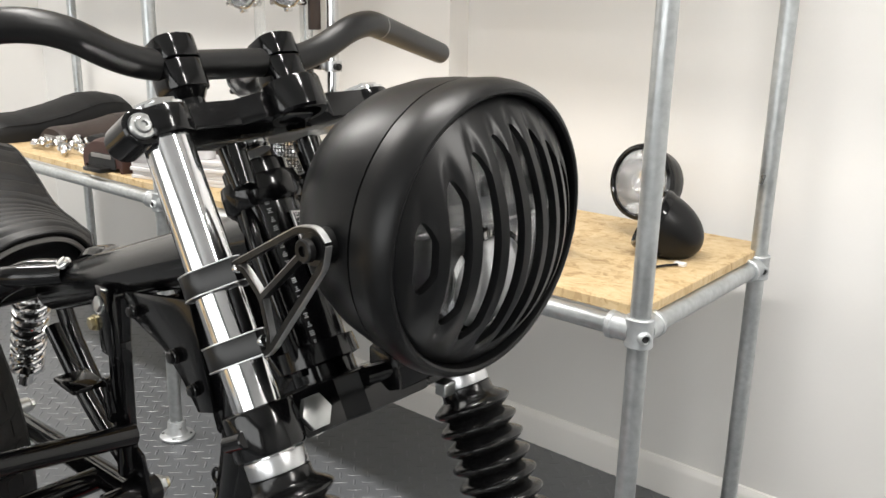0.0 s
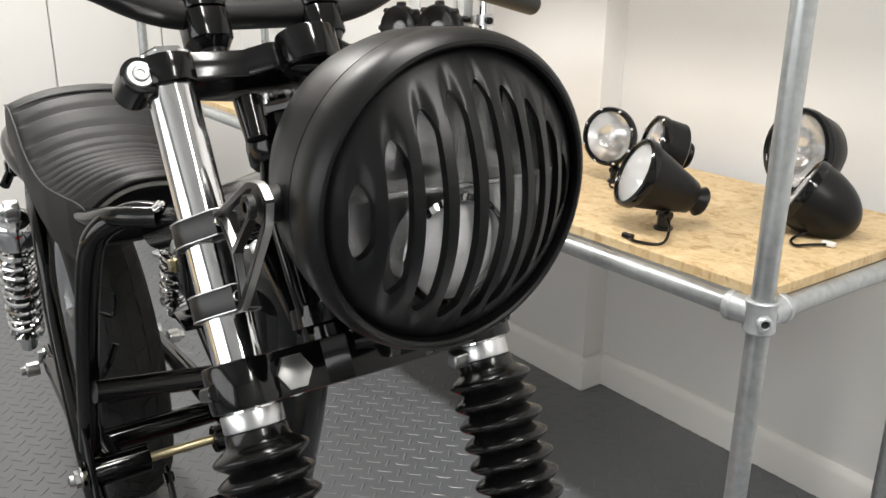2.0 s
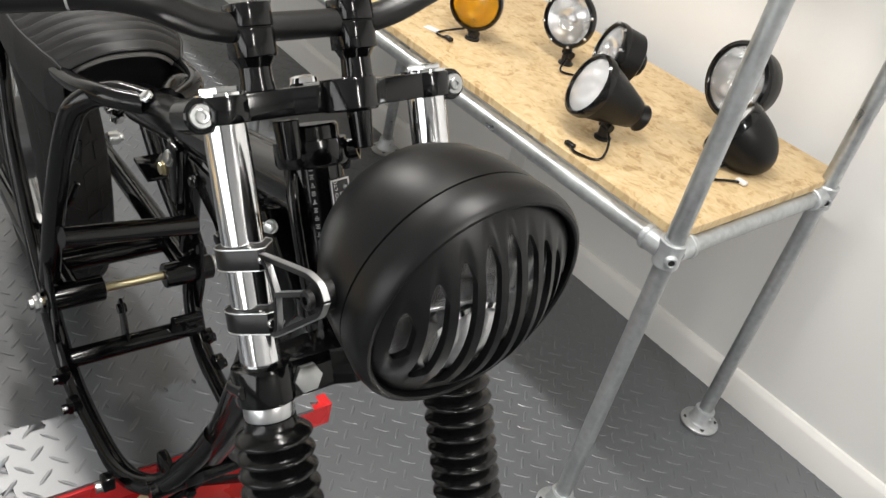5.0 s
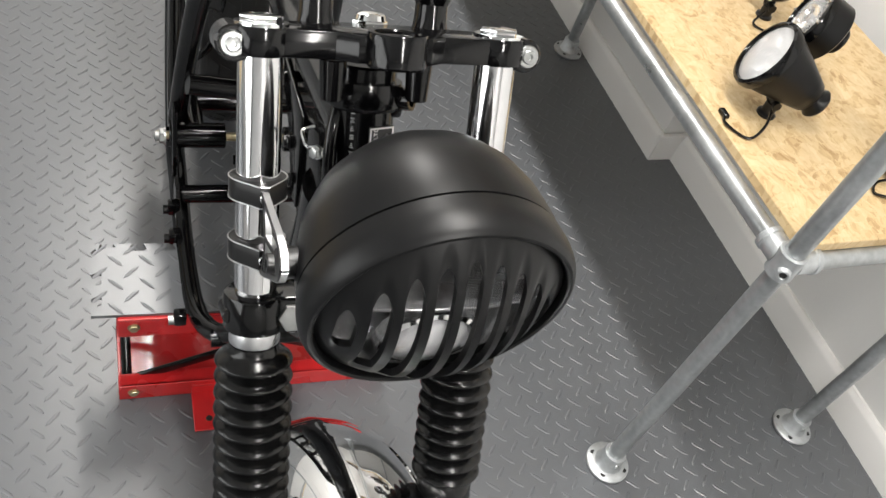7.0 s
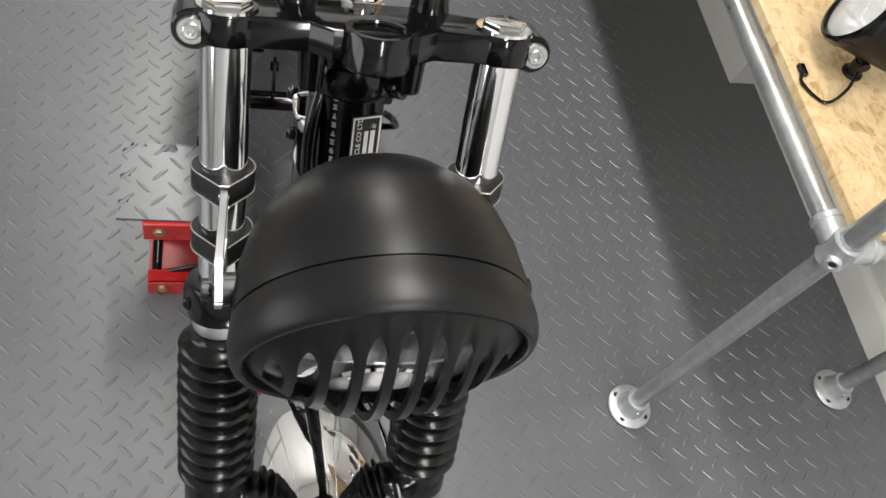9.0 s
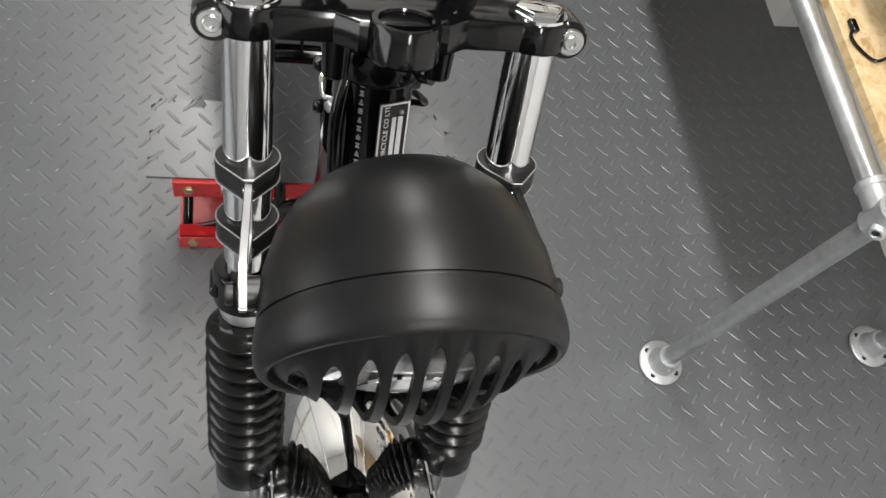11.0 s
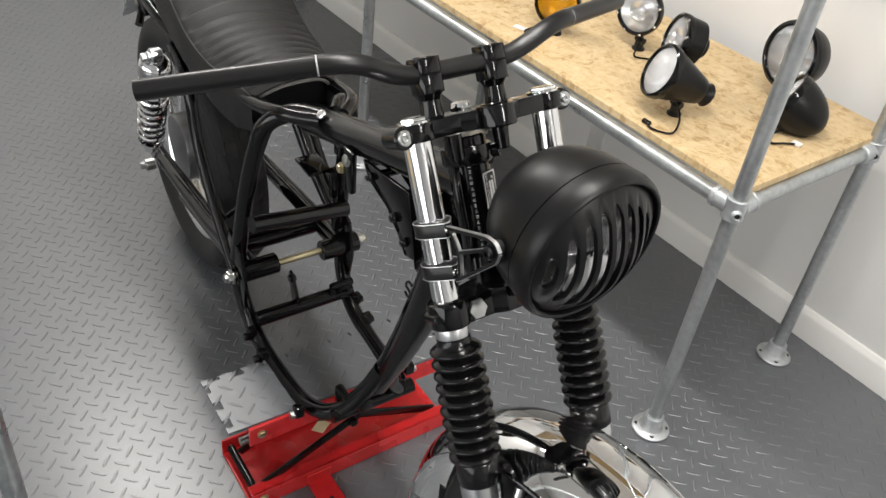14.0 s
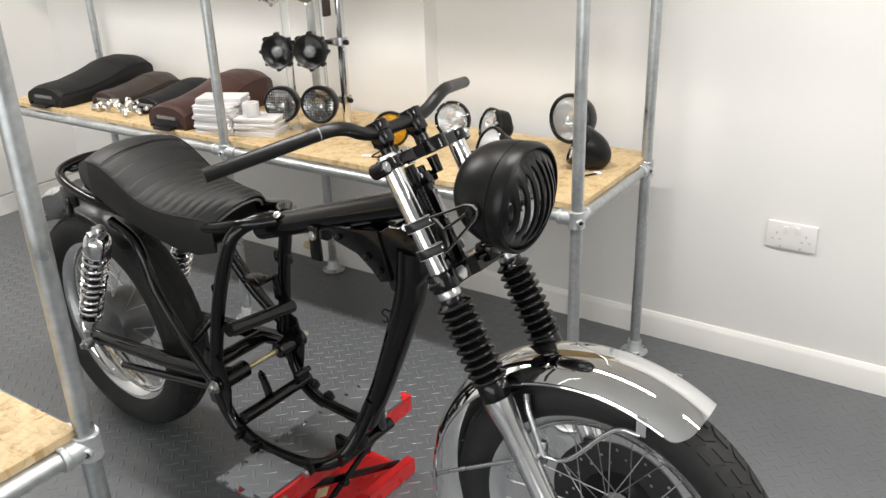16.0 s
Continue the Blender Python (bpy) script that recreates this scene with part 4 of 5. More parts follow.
def guard(name, cx, cz, r, half, a0, a1, mat, label, depth=0.03, flare=0.0):
    """A mudguard: a curved, crowned section with a rolled lip, swept round an arc; thick enough to have two faces."""
    bm = bmesh.new()
    m, rc = 14, 0.028
    rows = []
    # rounded corners of radius rc at both ends, with closer rows there
    length = abs(a1 - a0) * r
    ends = [rc * (1 - math.cos(math.pi / 2 * i / 7)) for i in range(7)]
    along = ends + [rc + (length - 2 * rc) * i / 44 for i in range(45)] + [length - d for d in reversed(ends)]
    for d in along:
        a = a0 + (a1 - a0) * d / length
        near_end = min(d, length - d)
        hw = half - rc + math.sqrt(max(0.0, rc**2 - max(0.0, rc - near_end) ** 2))
        row = []
        for j in range(m + 1):
            q = -1 + 2 * j / m
            rr = r - depth * abs(q * hw / half) ** 2.6 + 0.0022 * math.exp(-((q / 0.13) ** 2))
            row.append((rr, q * hw, a))
        prof = row + [(rr - 0.0025, y, a) for rr, y, a in reversed(row)]
        rows.append([bm.verts.new((cx + rr * math.cos(a), y, cz + rr * math.sin(a))) for rr, y, a in prof])
    k = len(rows[0])
    for a, b in zip(rows, rows[1:]):
        for i in range(k):
            bm.faces.new((a[i], a[(i + 1) % k], b[(i + 1) % k], b[i]))
    bm.faces.new(rows[0]), bm.faces.new(rows[-1])
    bmesh.ops.recalc_face_normals(bm, faces=bm.faces)
    g = part(name, bm, mat, bike, label, angle=40)
    for s in (-1, 1):
        path = [(cx + (r - depth) * math.cos(a), s * half * 1.0, cz + (r - depth) * math.sin(a)) for a in [a0 + (a1 - a0) * (0.04 + 0.92 * i / 40) for i in range(41)]]
        part("rolled_lip", sweep(path, 0.003, 8), mat, g)
    return g


GX, GZ, GR = 0.412, 0.376, 0.372
guard("front_mudguard", GX, GZ, GR, 0.077, radians(204), radians(59), CHROME, "polished chrome front mudguard", 0.036)


def stay(side):
    y = side * 0.078
    tab = Vector((GX + (GR - 0.035) * math.cos(radians(72)), y, GZ + (GR - 0.035) * math.sin(radians(72))))
    root = fork(0.605, side * 0.082, 0.026)
    back = Vector((GX + (GR - 0.03) * math.cos(radians(178)), side * 0.07, GZ + (GR - 0.03) * math.sin(radians(178))))
    part("mudguard_stay", merge(sweep(smooth_path([root, root + Vector((0.05, 0, 0.012)), tab + Vector((-0.05, 0, -0.04)), tab + Vector((0, 0, -0.03))], 5), 0.0045, 10), box(0.018, 0.003, 0.04, tab + Vector((0, 0, -0.012)), 0.001, 1)), CHROME, bike, "chrome mudguard stay")
    part("mudguard_stay", merge(sweep([root, back], 0.0045, 10), lathe([(0, 0), (0.009, 0), (0.009, 0.004), (0, 0.004)], back, (0, side, 0), 16)), ALU, bike, "flattened metal mudguard stay")
    part("mudguard_bridge", sweep(smooth_path([root, fork(0.52, side * 0.072, 0.03), fork(0.49, side * 0.06, 0.032)], 5), 0.007, 12), ALU, bike)


mirror(stay)

# ---- frame ----
BONE0, BONE1 = Vector((0.02, 0, 0.979)), Vector((-0.47, 0, 0.815))
part("backbone_tube", sweep(fillet_path([BONE0, BONE1], 0.02), 0.0285, 24), GLOSS, bike, "gloss black backbone tube")
part("head_gusset", merge(plate([(-0.03, 0.93), (0.06, 0.87), (0.03, 0.82), (-0.02, 0.765), (-0.06, 0.775), (-0.075, 0.82), (-0.14, 0.865)], 0.05, m=Matrix(((1, 0, 0, 0), (0, 0, 1, -0.025), (0, 1, 0, 0), (0, 0, 0, 1))), bevel=0.006)), GLOSS, bike, "black steering head gusset")
down = [(-0.008, 0, 0.875), (-0.026, 0, 0.775), (-0.058, 0, 0.685), (-0.097, 0, 0.585), (-0.14, 0, 0.485), (-0.19, 0, 0.385)]
part("down_tube", sweep(smooth_path(down, 5), [0.036 - 0.011 * min(1, k / 20) for k in range(26)], 22), GLOSS, bike, "gloss black front down tube")
part("cradle_cross_tube", rod((-0.205, -0.09, 0.318), (-0.205, 0.09, 0.318), 0.015, seg=18), GLOSS, bike)


def side_tubes(s):
    y = s * 0.122
    w = s if s < 0 else 0.86
    cradle = [(-0.154, w * 0.012, 0.462), (-0.18, w * 0.03, 0.39), (-0.204, w * 0.065, 0.33), (-0.24, w * 0.093, 0.3), (-0.31, w * 0.11, 0.279), (-0.44, w * 0.118, 0.276), (-0.515, w * 0.122, 0.3), (-0.558, w * 0.127, 0.358), (-0.57, w * 0.132, 0.425)]
    part("cradle_tube", sweep(smooth_path(cradle, 6), 0.0165, 16), GLOSS, bike, "gloss black lower cradle tube")
    part("pivot_plate", plate([(-0.6, 0.36), (-0.53, 0.35), (-0.515, 0.42), (-0.53, 0.5), (-0.585, 0.52), (-0.615, 0.45)], 0.008, m=Matrix(((1, 0, 0, 0), (0, 0, 1, w * 0.132 - 0.004), (0, 1, 0, 0), (0, 0, 0, 1))), bevel=0.002), GLOSS, bike)
    part("seat_post_tube", sweep(smooth_path([(-0.4, w * 0.014, 0.856), (-0.44, w * 0.045, 0.852), (-0.467, w * 0.08, 0.83), (-0.486, w * 0.097, 0.785), (-0.53, w * 0.111, 0.65), (-0.572, w * 0.125, 0.46)], 6), 0.0165, 16), GLOSS, bike, "gloss black upright frame tube")
    part("rear_stay_tube", sweep(smooth_path([(-0.93, s * 0.108, 0.77), (-0.82, s * 0.118, 0.735), (-0.765, s * 0.125, 0.62), (-0.66, s * 0.13, 0.50), (-0.575, s * 0.132, 0.425)], 6), 0.0135, 14), GLOSS, bike, "gloss black rear stay")
    part("seat_rail", sweep(smooth_path([(-0.39, s * 0.02, 0.857), (-0.45, s * 0.066, 0.85), (-0.6, s * 0.085, 0.82), (-0.9, s * 0.09, 0.82), (-1.02, s * 0.1, 0.85)], 6), 0.0135, 14), GLOSS, bike, "gloss black seat rail")
    # swinging arm
    part("swinging_arm", merge(sweep([(-0.56, s * 0.1, 0.43), (-0.8, s * 0.108, 0.395), (-1.2, s * 0.108, 0.352)], [0.022, 0.021, 0.018], 14), box(0.07, 0.012, 0.05, (-1.17, s * 0.108, 0.354), 0.004)), GLOSS, bike, "gloss black swinging arm")
    part("axle_nut", hexhead((RWX, s * 0.118, RWZ), (0, s, 0), 0.014, 0.012), ZINC, bike)
    part("chain_adjuster", merge(rod((-1.17, s * 0.108, 0.354), (-1.23, s * 0.108, 0.349), 0.004, seg=10), hexhead((-1.215, s * 0.108, 0.351), (-1, 0, 0), 0.008, 0.006)), ZINC, bike)
    # shock absorber
    a, b = Vector((-0.938, s * 0.145, 0.752)), Vector((-1.145, s * 0.147, 0.354))
    u = (b - a).normalized()
    sh = part("shock_absorber", merge(lathe([(0, 0), (0.014, 0), (0.0145, 0.1), (0.0125, 0.12), (0, 0.12)], a + u * 0.17, u, 20), rod(a + u * 0.05, a + u * 0.38, 0.0075, seg=14)), SATIN, bike, "chrome twin shock absorber")
    part("spring_cap", lathe([(0, 0.014), (0.019, 0.014), (0.031, 0.022), (0.0355, 0.033), (0.036, 0.066), (0.033, 0.075), (0, 0.075)], a, u, 34), POLISHED, sh, "chrome spring shroud")
    coils, L = 10, 0.245
    path = []
    e1 = u.cross(Vector((0, 1, 0))).normalized()
    e2 = u.cross(e1)
    for k in range(coils * 14 + 1):
        t = k / 14 * 2 * math.pi
        f = k / (coils * 14)
        path.append(a + u * (0.07 + f * L) + (0.0312 - 0.003 * f) * (math.cos(t) * e1 + math.sin(t) * e2))
    part("spring", sweep(path, 0.005, 8), POLISHED, sh, "chrome coil spring")
    part("spring_seat", lathe([(0, 0), (0.031, 0), (0.032, 0.006), (0.018, 0.014), (0.016, 0.05), (0, 0.05)], a + u * 0.318, u, 26), CHROME, sh)
    part("top_eye", merge(rod(a - Vector((0, s * 0.012, 0)), a + Vector((0, s * 0.014, 0)), 0.017, seg=22, bevel=0.003), hexhead(a + Vector((0, s * 0.016, 0)), (0, s, 0), 0.009, 0.016)), ALU, sh, "polished eye with dome nut")
    part("bottom_eye", merge(rod(b - Vector((0, s * 0.014, 0)), b + Vector((0, s * 0.012, 0)), 0.016, seg=20, bevel=0.002), hexhead(b + Vector((0, s * 0.014, 0)), (0, s, 0), 0.009, 0.008)), ZINC, sh)
    # small lugs on the cradle
    for x, z in ((-0.498, 0.3), (-0.445, 0.282), (-0.26, 0.296)):
        part("frame_lug", box(0.018, 0.02, 0.028, (x, w * 0.134, z + 0.006), 0.003), GLOSS, bike)
        part("lug_bush", rod((x, w * 0.13, z), (x, w * 0.152, z), 0.0085, seg=14), GLOSS if x < -0.35 else ZINC, bike)


mirror(side_tubes)
part("cross_tube", rod((-0.505, -0.115, 0.585), (-0.525, 0.1, 0.545), 0.017, seg=16), GLOSS, bike)
part("cross_tube", rod((-0.5, -0.12, 0.338), (-0.5, 0.103, 0.338), 0.0165, seg=16), GLOSS, bike)
part("pivot_sleeve", rod((-0.56, -0.14, 0.424), (-0.56, -0.045, 0.424), 0.0225, seg=20, bevel=0.002), GLOSS, bike)
part("pivot_sleeve", rod((-0.553, 0.055, 0.424), (-0.553, 0.142, 0.424), 0.0225, seg=20, bevel=0.002), GLOSS, bike)
part("pivot_bolt", rod((-0.56, -0.16, 0.424), (-0.553, 0.16, 0.424), 0.0075, seg=14), BRASS, bike, "bare pivot bolt between the sleeves")
for s in (-1, 1):
    part("pivot_nut", merge(hexhead((-0.557, s * 0.147, 0.424), (0, s, 0), 0.0135, 0.009), lathe([(0, 0), (0.009, 0), (0.0085, 0.008), (0, 0.011)], (-0.557, s * 0.155, 0.424), (0, s, 0), 16)), ZINC, bike, "bright zinc pivot nut")
part("engine_lug", merge(plate([(-0.52, 0.335), (-0.485, 0.335), (-0.5, 0.385), (-0.515, 0.412), (-0.53, 0.418), (-0.538, 0.405)], 0.006, m=Matrix(((1, 0, 0, 0), (0, 0, 1, -0.03), (0, 1, 0, 0), (0, 0, 0, 1))), bevel=0.0015), rod((-0.524, -0.034, 0.4), (-0.524, -0.02, 0.4), 0.0085, seg=14)), GLOSS, bike)
part("engine_lug", merge(box(0.008, 0.05, 0.05, (-0.49, 0.07, 0.355), 0.003), rod((-0.49, 0.05, 0.37), (-0.49, 0.1, 0.37), 0.008, seg=10)), GLOSS, bike)
part("diagonal_tube", sweep(smooth_path([(-0.75, 0.085, 0.66), (-0.66, 0.095, 0.55), (-0.56, 0.11, 0.46)], 5), 0.013, 12), GLOSS, bike)
part("stand_lug", merge(box(0.045, 0.018, 0.06, (-0.215, -0.06, 0.335), 0.006), box(0.03, 0.03, 0.03, (-0.19, -0.03, 0.345), 0.006)), GLOSS, bike)
XZ = Matrix(((1, 0, 0, 0), (0, 0, 1, 0), (0, 1, 0, 0), (0, 0, 0, 1)))
for y in (-0.03, 0.024):
    part("engine_hanger", plate([(-0.22, 0.88), (-0.08, 0.905), (-0.05, 0.80), (-0.08, 0.79), (-0.105, 0.815), (-0.14, 0.84), (-0.2, 0.855)], 0.006, m=Matrix.Translation((0, y, 0)) @ XZ, bevel=0.001), GLOSS, bike)
for x, z, r in ((-0.19, 0.866, 0.007), (-0.112, 0.84, 0.008), (-0.078, 0.816, 0.007)):
    part("hanger_bush", rod((x, -0.036, z), (x, 0.033, z), r, seg=14, bevel=0.001), GLOSS, bike)
    part("hanger_nut", hexhead((x, -0.034, z), (0, -1, 0), r * 0.8, 0.005), SATIN, bike)
part("tank_bracket", box(0.03, 0.012, 0.08, (-0.262, -0.03, 0.835), 0.004), GLOSS, bike)
part("tank_bracket", box(0.022, 0.02, 0.05, (-0.29, 0.03, 0.84), 0.004), GLOSS, bike)
part("bracket_strap", box(0.055, 0.05, 0.006, (-0.27, 0, 0.872), 0.002), GLOSS, bike)
part("bracket_bolt", hexhead((-0.282, -0.036, 0.829), (0, -1, 0), 0.0075, 0.006), BRASS, bike, "brassy bolt")
part("bracket_bolt", hexhead((-0.262, -0.036, 0.856), (0, -1, 0.3), 0.009, 0.005), ZINC, bike, "zinc washer and bolt")
part("tube_bolt", hexhead((-0.385, -0.022, 0.872), (0, -0.6, 0.8), 0.007, 0.005), CHROME, bike)
part("wire_hook", sweep(smooth_path([(-0.075, -0.004, 0.706), (-0.1, -0.004, 0.71), (-0.108, -0.004, 0.697), (-0.094, -0.004, 0.69), (-0.1, -0.004, 0.678), (-0.11, -0.004, 0.682)], 5), 0.0022, 8), GLOSS, bike, "small bent wire hook")
part("cable_clip", sweep(fillet_path([(-0.038, -0.026, 0.931), (-0.038, -0.039, 0.926), (-0.012, -0.038, 0.928), (-0.008, -0.022, 0.931)], 0.006, 4), 0.0021, 8), CHROME, bike, "bent wire cable clip")
part("cable_hook", sweep(smooth_path([(-0.02, 0.04, 0.933), (-0.016, 0.047, 0.931), (-0.026, 0.056, 0.907), (-0.045, 0.05, 0.88), (-0.058, 0.026, 0.856)], 5), 0.0032, 8), RUBBER, bike, "black rubber-coated cable hook")
part("clip_bolt", hexhead((-0.004, -0.029, 0.929), (0.5, -0.8, 0.2), 0.0055, 0.006), ZINC, bike)
part("battery_bracket", box(0.07, 0.05, 0.008, (-0.6, 0.06, 0.62), 0.002), GLOSS, bike)
part("battery_strap", box(0.02, 0.03, 0.07, (-0.55, 0.09, 0.6), 0.004), GLOSS, bike)
part("coil_bracket", box(0.05, 0.02, 0.03, (-0.52, 0.09, 0.69), 0.004), GLOSS, bike)
part("wire_hook", sweep(smooth_path([(-0.56, -0.1, 0.66), (-0.59, -0.08, 0.665), (-0.6, -0.06, 0.655), (-0.6, -0.055, 0.69)], 5), 0.003, 8), GLOSS, bike)
part("lug_tab", box(0.02, 0.03, 0.024, (-0.515, -0.085, 0.57), 0.003), GLOSS, bike)
part("foot_peg_hanger", sweep(smooth_path([(-0.66, -0.11, 0.5), (-0.62, -0.08, 0.56), (-0.62, -0.06, 0.6)], 4), 0.006, 8), GLOSS, bike)
# inner rear mudguard sheet
guard("inner_mudguard", RWX, RWZ, 0.388, 0.075, radians(58), radians(100), SATIN, "black inner rear mudguard", 0.02)
guard("rear_mudguard", RWX - 0.02, RWZ + 0.03, 0.4, 0.07, radians(100), radians(150), ALU, "dull silver rear mudguard", 0.022)
part("brake_rod", rod((-0.64, -0.1, 0.37), (-1.08, -0.09, 0.275), 0.012, 0.01, seg=12), GLOSS, bike)
part("swinging_arm_bridge", rod((-0.66, -0.09, 0.415), (-0.66, 0.09, 0.415), 0.02, seg=16), GLOSS, bike)

# rear loop and lamp bracket
loop = [(-0.86, -0.1, 0.80), (-1.0, -0.122, 0.824), (-1.12, -0.115, 0.848), (-1.175, -0.08, 0.86), (-1.195, 0.0, 0.864), (-1.175, 0.08, 0.86), (-1.12, 0.115, 0.848), (-1.0, 0.122, 0.824), (-0.86, 0.1, 0.80)]
part("rear_loop", sweep(smooth_path(loop, 6), 0.0125, 14), GLOSS, bike, "gloss black rear frame loop")
part("loop_plate", merge(box(0.05, 0.15, 0.006, (-1.165, 0, 0.855), 0.002), box(0.07, 0.012, 0.045, (-1.09, -0.122, 0.81), 0.003)), GLOSS, bike)
for dy in (-0.05, 0.04):
    part("plate_hole", lathe([(0, 0), (0.007, 0), (0.007, 0.0006), (0, 0.0006)], (-1.168, dy, 0.8582), seg=14), DARK, bike)
part("indicator_lug", merge(rod((-1.1, -0.12, 0.79), (-1.07, -0.14, 0.765), 0.009, seg=12), box(0.03, 0.02, 0.03, (-1.1, -0.122, 0.79), 0.004)), GLOSS, bike)


# ---- seat ----
def seat_mesh(centre, half, thick, n=40, m=18, crown=0.02, ribs=None, rib_step=0.034):
    """A saddle swept along x: centre(f) -> (x, z of the top), half(f) and thick(f); ribs: (from, to) along f."""
    bm = bmesh.new()
    rows = []
    for i in range(n + 1):
        f = i / n
        x, z = centre(f)
        w, t = half(f), thick(f)
        row = []
        for j in range(m + 1):
            q = -1 + 2 * j / m
            a = q * math.pi / 2 * 1.12
            yy = w * math.sin(max(-math.pi / 2, min(math.pi / 2, a)))
            zz = z - crown * (1 - math.cos(a)) * 1.0 - (t * max(0, abs(q) - 0.72) / 0.28 if abs(q) > 0.72 else 0)
            row.append(bm.verts.new((x, yy, zz)))
        for j in range(6, -1, -1):
            q = -1 + 2 * j / 6
            row.append(bm.verts.new((x, w * 0.93 * q, z - crown - t)))
        rows.append(row)
    k = len(rows[0])
    for a, b in zip(rows, rows[1:]):
        for i in range(k):
            bm.faces.new((a[i], a[(i + 1) % k], b[(i + 1) % k], b[i]))
    bm.faces.new(rows[0]), bm.faces.new(rows[-1])
    bmesh.ops.recalc_face_normals(bm, faces=bm.faces)
    return bm


def interp(f, table):
    xs, ys = zip(*table)
    return float(np.interp(f, xs, ys))


SZ = [(0, 0.88), (0.04, 0.889), (0.12, 0.888), (0.25, 0.882), (0.4, 0.882), (0.5, 0.892), (0.6, 0.922), (0.68, 0.945), (0.76, 0.956), (0.84, 0.951), (0.91, 0.932), (0.97, 0.902), (1, 0.876)]
SW = [(0, 0.084), (0.1, 0.1), (0.3, 0.116), (0.55, 0.125), (0.8, 0.126), (0.92, 0.113), (1, 0.084)]
SC = [(0, 0.046), (0.3, 0.036), (0.6, 0.026), (1, 0.022)]
SB = [(0, 0.764), (0.12, 0.752), (0.25, 0.757), (0.45, 0.778), (0.65, 0.81), (0.85, 0.85), (1, 0.866)]
GROOVES = [0.05 + 0.056 * k for k in range(10)] + [0.635, 0.705]


def seat_x(f, q):
    """Along the seat; the nose sweeps back towards its sides."""
    return -0.5 - 0.573 * f - 0.045 * abs(q) ** 2 * max(0, 1 - f / 0.55) ** 2


def seat_top(f, q, ribs=True):
    z = sum(interp(f + d, SZ) for d in (-0.035, -0.0175, 0, 0.0175, 0.035)) / 5 - interp(f, SC) * abs(q) ** 2.3
    if ribs:
        fade = min(1, max(0, (0.97 - abs(q)) / 0.06))
        z -= 0.0058 * fade * max(math.exp(-(((f - g) / 0.0085) ** 2)) for g in GROOVES)
    return z


def bike_seat():
    """A long saddle: crowned ribbed top, rounded edge, upright sides, open dark underside."""
    bm = bmesh.new()
    n, m = 220, 26
    rows = []
    for i in range(n + 1):
        f = i / n
        w, zb = interp(f, SW), interp(f, SB)
        row = []
        for j in range(m + 1):
            q = -1 + 2 * j / m
            row.append((seat_x(f, q), w * q * 0.965, seat_top(f, q)))
        ze = seat_top(f, 1.0)
        side = [(1.0, ze - 0.006), (1.02, ze - (ze - zb) * 0.35), (1.015, ze - (ze - zb) * 0.7), (0.985, zb), (0.95, zb + 0.002), (0.93, zb + 0.02)]
        ring = row + [(seat_x(f, 1), w * a, z) for a, z in side] + [(seat_x(f, 1), -w * a, z) for a, z in reversed(side)]
        rows.append([bm.verts.new(p) for p in ring])
    k = len(rows[0])
    for a, b in zip(rows, rows[1:]):
        for i in range(k):
            bm.faces.new((a[i], a[(i + 1) % k], b[(i + 1) % k], b[i]))
    bm.faces.new(rows[-1])
    # front face: an arch that is open below, closed well inside
    inner = [bm.verts.new((v.co.x - 0.03, v.co.y * 0.9, min(v.co.z, 0.868) - 0.012)) for v in rows[0]]
    for i in range(k):
        bm.faces.new((rows[0][i], rows[0][(i + 1) % k], inner[(i + 1) % k], inner[i]))
    bm.faces.new(inner)
    bmesh.ops.recalc_face_normals(bm, faces=bm.faces)
    return bm


seat = part("seat", bike_seat(), LEATHER, bike, "black vinyl seat with sewn cross ribs and a raised tail", angle=60)
for s in (-1, 1):
    part("seam", sweep([(seat_x(f, 1), s * interp(f, SW) * 0.985, seat_top(f, 1, False) - 0.001) for f in [0.01 + 0.95 * k / 60 for k in range(61)]], 0.0024, 6), LEATHER, seat)
part("hump_seam", sweep([(seat_x(0.709 + 0.012 * abs(q), q), q * interp(0.71, SW) * 0.965, seat_top(0.71, q, False) + 0.0002) for q in [-1 + k / 12 for k in range(25)]], 0.0022, 6), LEATHER, seat)
part("nose_seam", sweep([(seat_x(0.0, q) - 0.001, q * 0.081 * 0.965, seat_top(0.0, q, False) - 0.001) for q in [-1 + k / 12 for k in range(25)]], 0.0026, 6), LEATHER, seat)
part("seat_base", sweep([(seat_x(0.0, q) - 0.008, q * 0.076, seat_top(0.0, q, False) - 0.012) for q in [-1 + k / 12 for k in range(25)]], 0.0035, 6), GREYPLY, seat, "pale bare edge of the seat base")
# a near-black sheet stands for the shade beneath the seat
part("underside_shade", box(0.42, 0.17, 0.012, (-0.78, 0, 0.835), 0.004), DARK, seat)
# the steering is turned a little to the left; the frame behind it sits slightly lower
FRONT = {"fork_tube", "fork_cap", "fork_gaiter", "gaiter_clip", "collar", "seal_ring", "clip_screw", "fork_slider", "axle_lug", "mudguard_lug", "bracket_band", "band_screw", "headlight_bracket", "mount_bolt", "top_yoke", "clamp_bolt", "stem_nut", "bottom_yoke", "bottom_pinch_lug", "yoke_bolt", "yoke_lug", "lock_stop_peg", "handlebar", "riser", "headlight", "front_wheel", "front_axle", "front_mudguard", "mudguard_stay", "mudguard_bridge"}
HEAD = {"steering_head", "steering_lock", "cable_guide", "maker_plate", "stamped_bar"}
STEM = F0 - FN * 0.05
STEER = Matrix.Translation(STEM) @ Matrix.Rotation(radians(2.12), 4, -FU) @ Matrix.Translation(-STEM)
